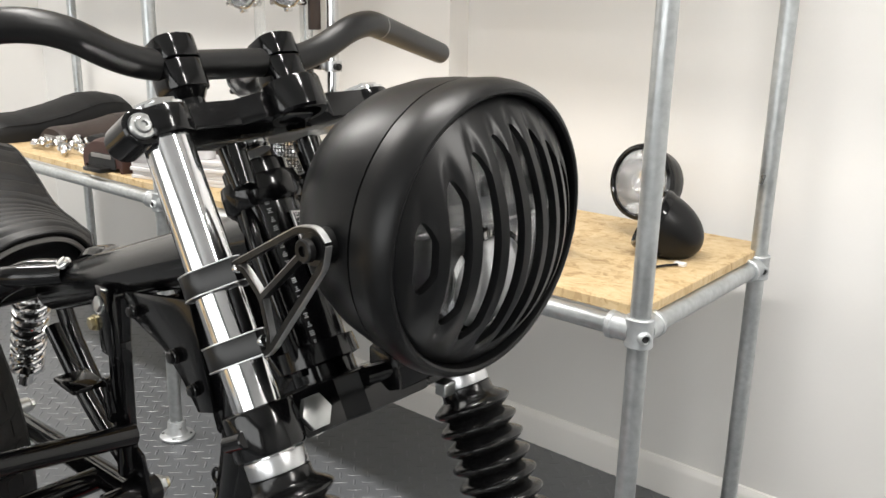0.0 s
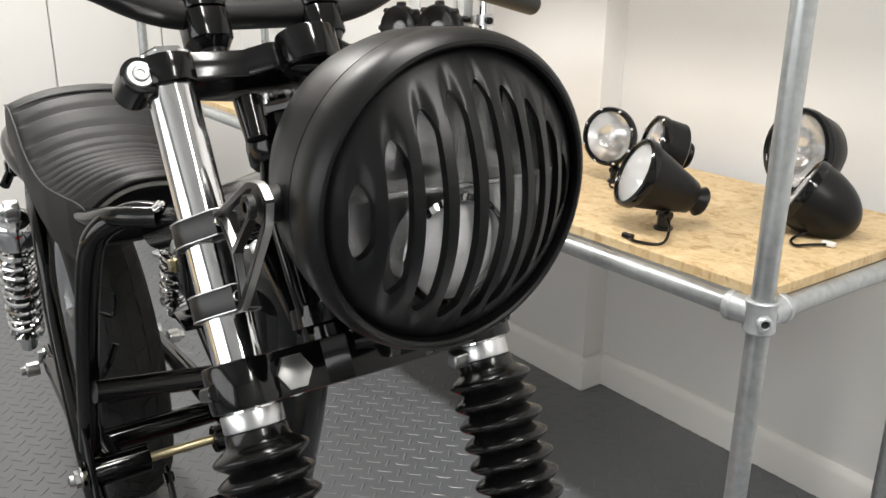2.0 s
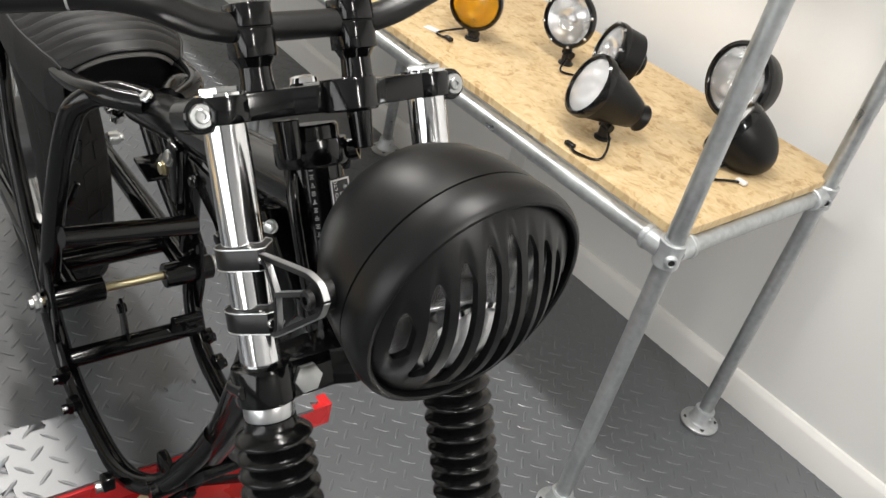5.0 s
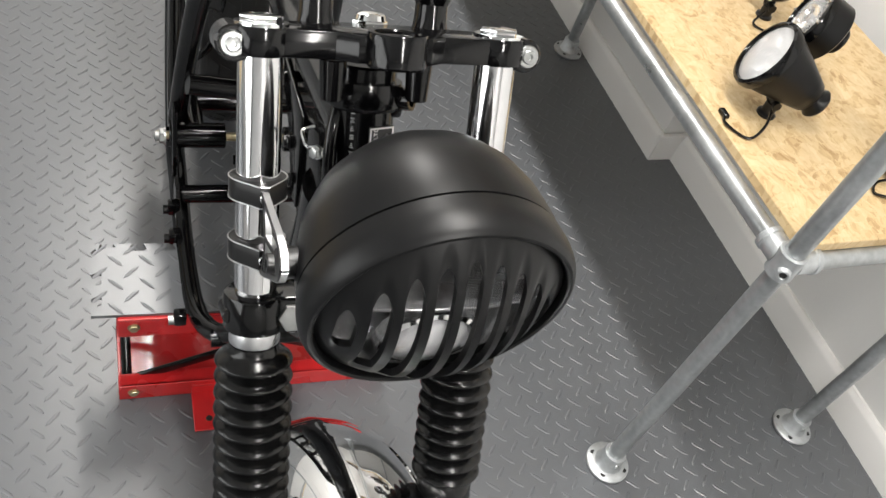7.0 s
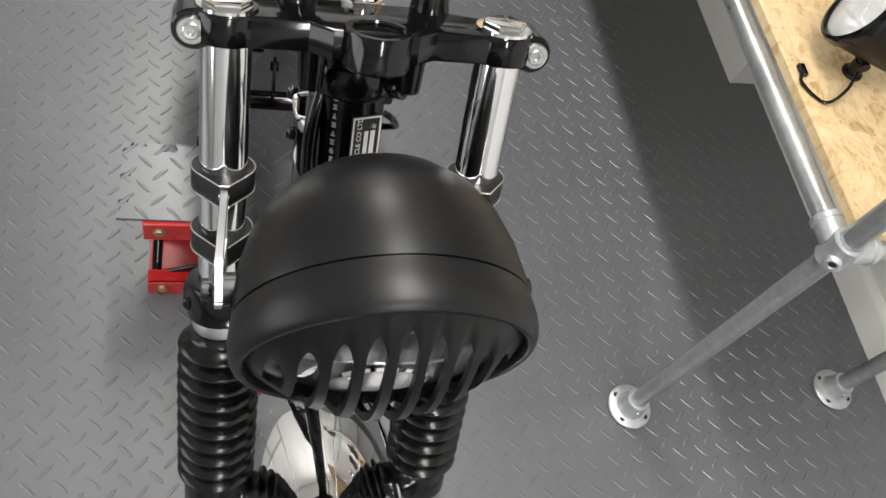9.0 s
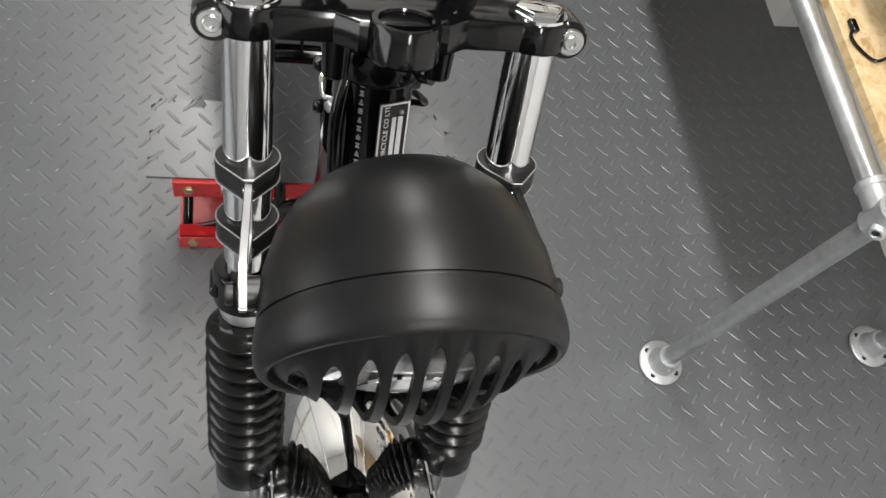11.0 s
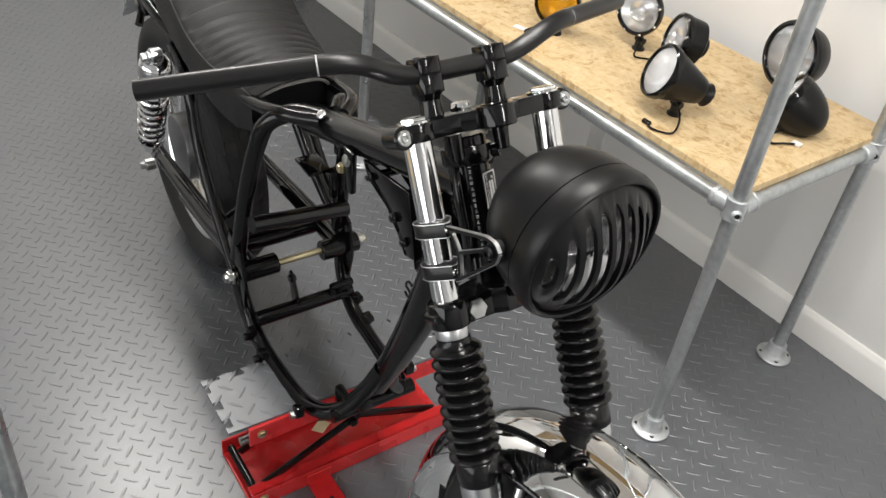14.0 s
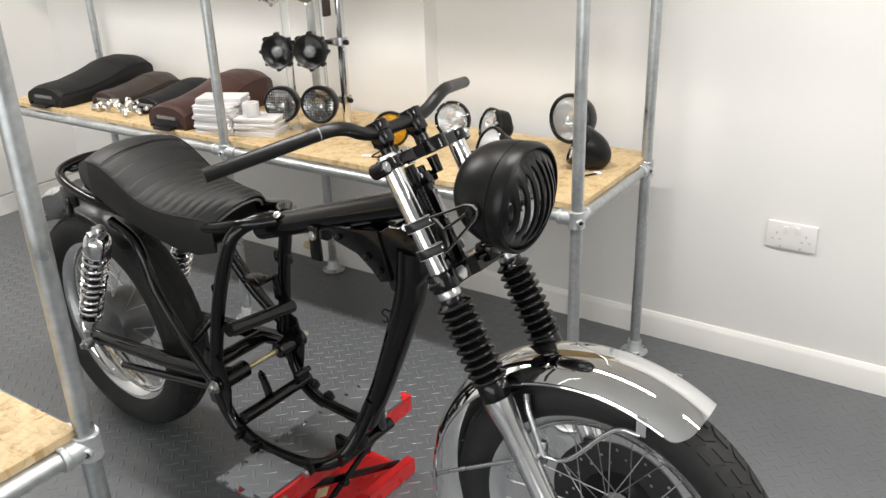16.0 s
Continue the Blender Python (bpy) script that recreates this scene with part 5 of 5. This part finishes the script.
for ob in bike.children:
    if ob.name.split(".")[0] in FRONT:
        ob.matrix_basis = STEER @ ob.matrix_basis
    elif ob.name.split(".")[0] not in HEAD:
        ob.matrix_basis = Matrix.Translation((0, 0, -0.015)) @ ob.matrix_basis

# ---- scissor jack and tile offcut under the frame ----
jack = thing("scissor_jack", "red scissor lift jack with black arms, raised under the frame", "jack", pose(-0.285, -0.675, 0.0017, 0, 0, -2.5))
JL = 0.25


def channel(name, z0, z1, up, xa, xb, label, reach=0.0):
    """A long tray along y: a plate with two flanges; reach shortens the plate and its far flange."""
    zp = z0 if up else z1 - 0.005
    part(name, box(xb - xa, 2 * JL - reach, 0.005, ((xa + xb) / 2, -reach / 2, zp + 0.0025), 0.0008, 1), RED, jack, label)
    for x, cut in ((xa, reach), (xb, 0.0)):
        part("flange", box(0.005, 2 * JL - cut, z1 - z0, (x, -cut / 2, (z0 + z1) / 2), 0.0012, 1), RED, jack)


channel("base_plate", 0.0, 0.045, True, -0.165, 0.0, "red pressed steel base")
part("front_flange", box(0.028, 2 * JL, 0.005, (-0.011, 0, 0.0425), 0.001, 1), RED, jack)
channel("lifting_deck", 0.205, 0.25, False, -0.128, 0.0, "red pressed steel lifting deck", 0.13)
part("top_lip", box(0.03, 2 * JL, 0.005, (-0.012, 0, 0.2525), 0.001, 1), RED, jack)
part("outrigger", merge(box(0.085, 0.055, 0.005, (0.042, -0.095, 0.004), 0.001, 1), box(0.005, 0.055, 0.03, (0.003, -0.095, 0.018), 0.001, 1)), RED, jack)
for y in (-0.095,):
    part("bolt_hole", lathe([(0, 0), (0.006, 0), (0.006, 0.0006), (0, 0.0006)], (0.062, y, 0.0068), seg=12), DARK, jack)
for x in (-0.03, -0.135):
    for sgn in (-1, 1):
        a, b = Vector((x + 0.006 * sgn, -0.225 * sgn, 0.03)), Vector((x + 0.006 * sgn, 0.215 * sgn, 0.222))
        m = axis_matrix((a + b) / 2, b - a)
        part("scissor_arm", moved(box(0.02, 0.008, (b - a).length, (0, 0, 0), 0.003), m @ Matrix.Rotation(math.pi / 2, 4, "Z")), GLOSS, jack, "black flat steel arm")
    part("pivot_pin", hexhead((x + 0.012, -0.005, 0.126), (1, 0, 0), 0.01, 0.008), GLOSS, jack)
part("end_rod", rod((-0.15, -0.235, 0.03), (-0.005, -0.235, 0.03), 0.009, seg=14), GLOSS, jack)
part("end_rod", rod((-0.15, -0.235, 0.225), (-0.005, -0.235, 0.225), 0.009, seg=14), GLOSS, jack)
part("lead_screw", rod((-0.08, -0.24, 0.128), (-0.08, 0.22, 0.128), 0.009, seg=14), ZINC, jack, "threaded lifting screw")
part("flange_bolt", hexhead((0.003, -0.225, 0.232), (1, 0, 0), 0.008, 0.005), BRASS, jack)
part("flange_bolt", hexhead((0.003, -0.225, 0.024), (1, 0, 0), 0.008, 0.005), BRASS, jack)
tg = tagged(part("paper_tag", moved(box(0.035, 0.03, 0.0008), pose(-0.322, -0.748, 0.134, 12, -25, 20)), TAG), "buff paper tag lying on the jack", "tag")

off = tagged(part("tile_offcut", moved(tile_plate(3, 10, 0.007, True), pose(-0.452, -0.955, 0.263, 0, 0, -3.5)), FLOOR, angle=20), "cut piece of grey jigsaw floor tile lying on the jack", "floor tile")
part("tread", moved(treads(0.15, 0.5), pose(-0.452, -0.955, 0.263, 0, 0, -3.5)), FLOOR, off)


# ---- lamps on the shelf ----
SH = RAIL_Z + PR + 0.0186


def tube_wire(pts, r=0.0025):
    return sweep(smooth_path(pts, 6), r, 8)


def spot_lamp(label, foot, centre, face, rad, depth, lens_mat, shape="bowl", studs=0, body=MATT, rim=GLOSS, tail=None, refl=REFLECTOR, group="loose lamps on the shelf"):
    """A round lamp on a small foot: bucket, rim with optional studs, lens, reflector, bracket and foot."""
    base = Vector((foot[0], foot[1], SH))
    ob = thing("spot_lamp", label, "lamp", Matrix.Translation(base), group)
    c = Vector(centre) - base
    w = Vector(face).normalized()
    if shape == "bowl":
        prof = [(0, -depth), (rad * 0.35, -depth * 0.97), (rad * 0.62, -depth * 0.85), (rad * 0.85, -depth * 0.6), (rad * 0.97, -depth * 0.25), (rad, 0)]
    elif shape == "cone":
        prof = [(0, -depth), (rad * 0.4, -depth), (rad * 0.5, -depth * 0.97), (rad * 0.6, -depth * 0.8), (rad * 0.85, -depth * 0.35), (rad * 0.97, -depth * 0.1), (rad, 0)]
    elif shape == "bullet":
        prof = [(rad * math.sin(radians(a)), -depth * (0.12 + 0.88 * math.cos(radians(a)))) for a in range(0, 91, 6)] + [(rad, -depth * 0.06), (rad * 0.98, 0)]
    else:
        prof = [(0, -depth), (rad * 0.9, -depth), (rad * 0.98, -depth * 0.93), (rad * 1.0, -depth * 0.1), (rad, 0)]
    part("bucket", lathe(prof, c, w, 40), body, ob, angle=50)
    part("rim", lathe([(rad * 0.88, 0.004), (rad * 0.93, 0.009), (rad * 1.02, 0.007), (rad * 1.05, 0), (rad * 1.03, -0.009), (rad * 0.97, -0.01), (rad * 0.88, -0.002)], c, w, 44, close=True), rim, ob)
    ln = part("lens", lathe([(0, 0.011), (rad * 0.4, 0.0095), (rad * 0.7, 0.0065), (rad * 0.9, 0.002)], c, w, 40), lens_mat, ob)
    ln.visible_shadow = False
    part("reflector", lathe([(0.006, -depth * 0.55), (rad * 0.35, -depth * 0.48), (rad * 0.65, -depth * 0.3), (rad * 0.88, -0.003)], c, w, 40), refl, ob)
    part("bulb", lathe([(0, -depth * 0.1), (0.006, -depth * 0.13), (0.008, -depth * 0.25), (0.008, -depth * 0.5), (0, -depth * 0.5)], c, w, 14), LINER, ob)
    m = axis_matrix(c, w)
    for k in range(studs):
        a = 2 * math.pi * (k + 0.5) / studs
        part("rim_stud", lathe([(0, 0.004), (0.003, 0.003), (0.004, 0), (0, 0)], m @ Vector((rad * 0.98 * math.cos(a), rad * 0.98 * math.sin(a), 0.007)), w, 10), CHROME, ob)
    back = c - w * depth * 0.45
    neck = Vector((back.x, back.y, c.z - rad * 0.86))
    part("bracket", merge(rod((0, 0, 0.004), (0, 0, max(0.012, neck.z * 0.55)), 0.012, seg=16, bevel=0.001), rod((0, 0, max(0.01, neck.z * 0.5)), neck + Vector((0, 0, 0.012)), 0.009, seg=14), rod((-0.014, 0.002, max(0.01, neck.z * 0.55)), (0.014, -0.002, max(0.01, neck.z * 0.55)), 0.008, seg=12)), SATIN, ob)
    part("foot", lathe([(0, 0), (0.017, 0), (0.017, 0.004), (0.013, 0.007), (0, 0.007)], (0, 0, 0.0005), seg=20), SATIN, ob)
    if tail:
        t = c - w * depth
        part("tail_boss", lathe([(0, 0.022), (rad * 0.42, 0.022), (rad * 0.46, 0.018), (rad * 0.36, 0.008), (rad * 0.34, -0.01)], t, -w, 24), body, ob)
    return ob


spot_lamp("round amber fog lamp with black bucket on the shelf", (-0.735, 0.165), (-0.742, 0.16, 0.786), (0.5, -0.85, 0.08), 0.058, 0.06, AMBER, "bowl", refl=REFLECTOR)
spot_lamp("round clear driving lamp with studded black rim", (-0.575, 0.31), (-0.592, 0.3, 0.803), (0.2, -0.97, 0.1), 0.06, 0.05, FLUTED, "bowl", 8)
spot_lamp("black driving lamp with studded rim and short tail", (-0.36, 0.25), (-0.4, 0.215, 0.826), (-0.5, -0.8, 0.28), 0.056, 0.05, FLUTED, "drum", 8, tail=True)
spot_lamp("matt black tapered bucket lamp tilted up", (-0.288, 0.125), (-0.32, 0.08, 0.806), (-0.42, -0.8, 0.4), 0.06, 0.115, RIBBED, "cone", tail=True)
spot_lamp("large chrome-faced headlamp in a black bowl", (-0.19, 0.45), (-0.221, 0.405, 0.826), (-0.22, -0.95, 0.14), 0.076, 0.088, FLUTED, "bowl")
spot_lamp("matt black bullet lamp with a clear lens", (-0.105, 0.325), (-0.145, 0.312, 0.777), (-0.72, -0.38, 0.46), 0.062, 0.108, RIBBED, "bullet")

# leads and small scraps on the board
for pts, lab in ((((-0.262, 0.1, 0.03), (-0.235, 0.075, 0.02), (-0.225, 0.045, 0.004), (-0.26, 0.02, 0.004), (-0.285, 0.03, 0.004)), "black lamp lead with a plug"),
                 (((-0.1, 0.31, 0.02), (-0.119, 0.259, 0.004), (-0.095, 0.225, 0.004), (-0.08, 0.25, 0.004), (-0.064, 0.276, 0.004)), "short black lamp lead with a white plug"),
                 (((-0.56, 0.29, 0.02), (-0.54, 0.26, 0.004), (-0.5, 0.3, 0.004), (-0.47, 0.29, 0.004)), "thin black lamp lead"),
                 (((-0.75, 0.15, 0.02), (-0.78, 0.12, 0.004), (-0.77, 0.09, 0.004), (-0.74, 0.1, 0.004)), "short black lamp lead")):
    o = tagged(part("lamp_lead", tube_wire([Vector(p) + Vector((0, 0, SH)) for p in pts]), RUBBER), lab + " on the board", "cable", "lamp leads")
    end = Vector(pts[-1]) + Vector((0, 0, SH))
    part("plug", box(0.022, 0.011, 0.008, end + Vector((0, 0, 0.001)), 0.0015, 1), SOCKET if "white" in lab else RUBBER, o)
tagged(part("price_card", moved(box(0.035, 0.022, 0.001), pose(-0.8, 0.1, SH + 0.001, 0, 0, 20)), PAPER), "small white card on the board", "card")

# ---- lamp stand with pairs of lamps ----
stand = thing("lamp_stand", "clear and chrome display posts carrying paired lamps", "display stand", pose(-1.2, 0.27, SH))
for x, y, mat, r in ((-0.05, -0.02, ACRYLIC, 0.014), (0.045, 0.05, ACRYLIC, 0.014), (0.115, 0.08, CHROME, 0.016)):
    part("post", rod((x, y, 0.003), (x, y, 0.62), r, seg=22), mat, stand, "clear acrylic post" if mat is ACRYLIC else "chrome post")
    part("post_foot", lathe([(0, 0), (0.025, 0), (0.025, 0.004), (0, 0.006)], (x, y, 0.0004), seg=22), mat, stand)
for z in (0.105, 0.31, 0.5):
    part("crossbar", rod((-0.07, -0.03, z), (0.1, 0.06, z), 0.008, seg=12), SATIN, stand)
    part("clamp", merge(lathe([(0.0165, -0.013), (0.023, -0.013), (0.023, 0.013), (0.0165, 0.013)], (0.115, 0.08, z), seg=24, close=True), box(0.03, 0.02, 0.02, (0.09, 0.06, z), 0.003)), ALU, stand, "alloy post clamp")
    part("clamp_knob", lathe([(0, 0), (0.009, 0), (0.009, 0.016), (0, 0.018)], (0.138, 0.07, z), (1, -0.3, 0), 14), RUBBER, stand)


def stand_lamp(x, y, z, rad, label, lens_mat, mesh, body, rim=GLOSS):
    w = Vector((0.32, -0.94, 0.0)).normalized()
    c = Vector((x, y, z))
    lp = part("lamp", lathe([(0, -rad * 1.2), (rad * 0.5, -rad * 1.12), (rad * 0.85, -rad * 0.8), (rad * 0.98, -rad * 0.3), (rad, 0), (rad * 0.94, 0.006), (rad * 0.86, 0.002)], c, w, 36), body, stand, label, angle=50)
    ln = part("lens", lathe([(0, 0.004), (rad * 0.5, 0.003), (rad * 0.88, -0.001)], c, w, 30), lens_mat, lp)
    ln.visible_shadow = False
    part("reflector", lathe([(0, -rad * 0.6), (rad * 0.5, -rad * 0.42), (rad * 0.87, -0.004)], c, w, 30), REFLECTOR if mesh or body is CHROME else SATIN, lp)
    m = axis_matrix(c, w)
    if mesh:
        wires = []
        for k in range(-6, 7):
            d = k * rad * 0.14
            h = math.sqrt(max((rad * 0.9) ** 2 - d * d, 0))
            wires += [rod(m @ Vector((d, -h, 0.007)), m @ Vector((d, h, 0.007)), 0.0013, seg=5), rod(m @ Vector((-h, d, 0.007)), m @ Vector((h, d, 0.007)), 0.0013, seg=5)]
        part("mesh_guard", merge(*wires), SATIN, lp, "black wire mesh guard")
    else:
        part("inner_lens", lathe([(0, 0.006), (rad * 0.22, 0.004), (rad * 0.32, -0.002), (rad * 0.34, -0.012)], c, w, 26), SMOKE, lp)
        for k in range(8):
            a = 2 * math.pi * k / 8
            part("housing_fin", box(rad * 0.3, rad * 0.22, 0.03, (0, 0, 0), 0.003, 1), body, lp).matrix_local = m @ Matrix.Rotation(a, 4, "Z") @ Matrix.Translation((rad * 0.98, 0, -0.012))


stand_lamp(-0.06, -0.075, 0.098, 0.066, "round black lamp with mesh guard", CLEAR, True, SATIN)
stand_lamp(0.084, -0.035, 0.103, 0.068, "round black lamp with mesh guard", CLEAR, True, SATIN)
stand_lamp(-0.068, -0.06, 0.281, 0.06, "finned black projector lamp", CLEAR, False, SATIN)
stand_lamp(0.06, -0.03, 0.287, 0.061, "finned black projector lamp", CLEAR, False, SATIN)
stand_lamp(-0.072, -0.06, 0.5, 0.055, "chrome lamp", CLEAR, False, CHROME)
stand_lamp(0.06, -0.025, 0.505, 0.055, "chrome lamp", CLEAR, False, CHROME)
part("paddle", box(0.012, 0.035, 0.2, (0.092, 0.04, 0.5), 0.003), TAN, stand, "brown wooden strip")


# ---- loose seats, boxes and bits ----
def loose_seat(label, x, y, turn, L, hw, mat, nose, peak, thin=0.0):
    """A saddle on the board: nose at -x, its opening only a dark plate, raised tail; nose and peak are heights."""
    cz = [(0, nose * 0.9), (0.04, nose), (0.25, nose * 1.04), (0.45, nose + (peak - nose) * 0.4), (0.68, peak * 0.985), (0.8, peak), (0.92, peak * 0.9), (1, peak * 0.62)]
    w = [(0, hw * 0.88), (0.1, hw * 0.95), (0.4, hw), (0.85, hw), (0.95, hw * 0.85), (1, hw * 0.6)]
    bm = bmesh.new()
    rows = []
    n, m = 60, 16
    for i in range(n + 1):
        f = i / n
        ww, zt = interp(f, w), interp(f, cz)
        zb = thin * interp(f, [(0, 0), (0.3, 0.6), (1, 1)])
        row = [((f - 0.5) * L, ww * q * 0.96, zt - 0.028 * abs(q) ** 2.4) for q in [-1 + 2 * j / m for j in range(m + 1)]]
        ze = zt - 0.028
        side = [(1.0, ze - 0.008), (1.03, ze - (ze - zb) * 0.5), (0.99, zb), (0.9, zb), (0.88, zb + 0.012)]
        ring = row + [((f - 0.5) * L, ww * a, z) for a, z in side] + [((f - 0.5) * L, -ww * a, z) for a, z in reversed(side)]
        rows.append([bm.verts.new(p) for p in ring])
    k = len(rows[0])
    for a, b in zip(rows, rows[1:]):
        for i in range(k):
            bm.faces.new((a[i], a[(i + 1) % k], b[(i + 1) % k], b[i]))
    bm.faces.new(rows[0]), bm.faces.new(rows[-1])
    bmesh.ops.recalc_face_normals(bm, faces=bm.faces)
    o = part("loose_seat", bm, mat, None, angle=60)
    o.matrix_world = pose(x, y, SH + 0.0005, 0, 0, turn)
    tagged(o, label, "motorcycle seat", "loose seats on the shelf")
    for s in (-1, 1):
        part("seam", sweep([((f - 0.5) * L, s * interp(f, w) * 0.985, interp(f, cz) - 0.03) for f in [0.02 + 0.94 * k / 24 for k in range(25)]], 0.002, 6), mat, o)
    part("hump_seam", sweep([(0.12 * L, q * hw * 0.96, interp(0.62, cz) - 0.027 * abs(q) ** 2.4) for q in [-1 + k / 8 for k in range(17)]], 0.002, 6), mat, o)
    # the nose is closed; an arch-shaped black plate gives the opening's shade
    arch = [(-hw * 0.62, 0.008), (hw * 0.62, 0.008), (hw * 0.6, nose * 0.42), (hw * 0.4, nose * 0.55), (-hw * 0.4, nose * 0.55), (-hw * 0.6, nose * 0.42)]
    face = Matrix.Translation((-L / 2 - 0.003, 0, 0)) @ Matrix(((0, 0, 1, 0), (1, 0, 0, 0), (0, 1, 0, 0), (0, 0, 0, 1)))
    part("nose_shade", plate(arch, 0.004, m=face), DARK, o, "dark plate painted as the shaded opening under the seat nose")
    part("base_edge", moved(box(hw * 0.9, 0.012, 0.003, (0, nose * 0.46, -0.0005), 0.001, 1), face), GREYPLY, o, "pale edge of the seat base")
    part("mount_tab", box(0.05, hw * 0.8, 0.012, (-L * 0.5 - 0.012, 0, 0.0065), 0.003), SATIN, o)
    return o


loose_seat("long black seat with an upswept tail", -2.47, 0.285, 93, 0.53, 0.122, SUEDE, 0.085, 0.142)
loose_seat("small tan-grey solo saddle", -2.215, 0.315, 90, 0.36, 0.092, TAN, 0.06, 0.09, 0.035)
loose_seat("small black solo saddle", -1.975, 0.325, 92, 0.34, 0.092, SUEDE, 0.058, 0.085, 0.03)
loose_seat("brown leather seat with a raised hump", -1.7, 0.285, 94, 0.53, 0.105, BROWN, 0.09, 0.142)

# chrome odds and ends in a heap
heap = thing("hardware_heap", "heap of small chrome fittings between the seats", "hardware", pose(-2.07, 0.1, SH))
rng = random.Random(5)
for k in range(34):
    x, y = rng.uniform(-0.13, 0.13), rng.uniform(-0.05, 0.06)
    z = 0.012 + rng.uniform(0, 0.035) * (1 - abs(x) / 0.14)
    r = rng.uniform(0.008, 0.016)
    way = (rng.uniform(-1, 1), rng.uniform(-1, 1), rng.uniform(-0.3, 1))
    part("fitting", lathe([(0, -r * 0.6), (r * 0.7, -r * 0.6), (r, -r * 0.2), (r, r * 0.2), (r * 0.6, r * 0.6), (r * 0.35, r * 1.0), (0, r * 1.0)], (x, y, max(z, r * 0.9)), way, 14), CHROME, heap)


def carton(name, label, x, y, z, sx, sy, sz2, turn):
    o = part(name, box(sx, sy, sz2, (0, 0, sz2 / 2), 0.0015, 1), PAPER)
    o.matrix_world = pose(x, y, z, 0, 0, turn)
    return tagged(o, label, "box", "white boxes on the shelf")


zz = SH + 0.0005
for k in range(10):
    carton("flat_carton", "flat white card box in a stack", -1.475 + rng.uniform(-0.006, 0.006), 0.1 + rng.uniform(-0.006, 0.006), zz, 0.16, 0.12, 0.0098, 14 + rng.uniform(-4, 4))
    zz += 0.0103
zz2 = SH + 0.0005
for k in range(7):
    carton("flat_carton", "flat white card box in a stack", -1.315 + rng.uniform(-0.006, 0.006), 0.14 + rng.uniform(-0.006, 0.006), zz2, 0.16, 0.11, 0.009, 20 + rng.uniform(-4, 4))
    zz2 += 0.0094
for k in range(2):
    carton("flat_carton", "flat white card box on top of the stack", -1.47, 0.115, zz + 0.012 * k, 0.17, 0.1, 0.0112, 20 + 6 * k)
roll = part("tape_roll", lathe([(0.013, 0), (0.029, 0), (0.03, 0.002), (0.03, 0.046), (0.029, 0.048), (0.013, 0.048)], (0, 0, 0), seg=36, close=True), PAPER)
roll.matrix_world = pose(-1.335, 0.12, zz2 + 0.0005)
tagged(roll, "roll of white tape standing on the boxes", "tape roll")
lump = part("rubber_block", box(0.09, 0.06, 0.03, (0, 0, 0.015), 0.008, 3), RUBBER)
lump.matrix_world = pose(-0.46, -1.43, SH, 0, 0, 20)
tagged(lump, "small dark rubber part on the low shelf", "part")
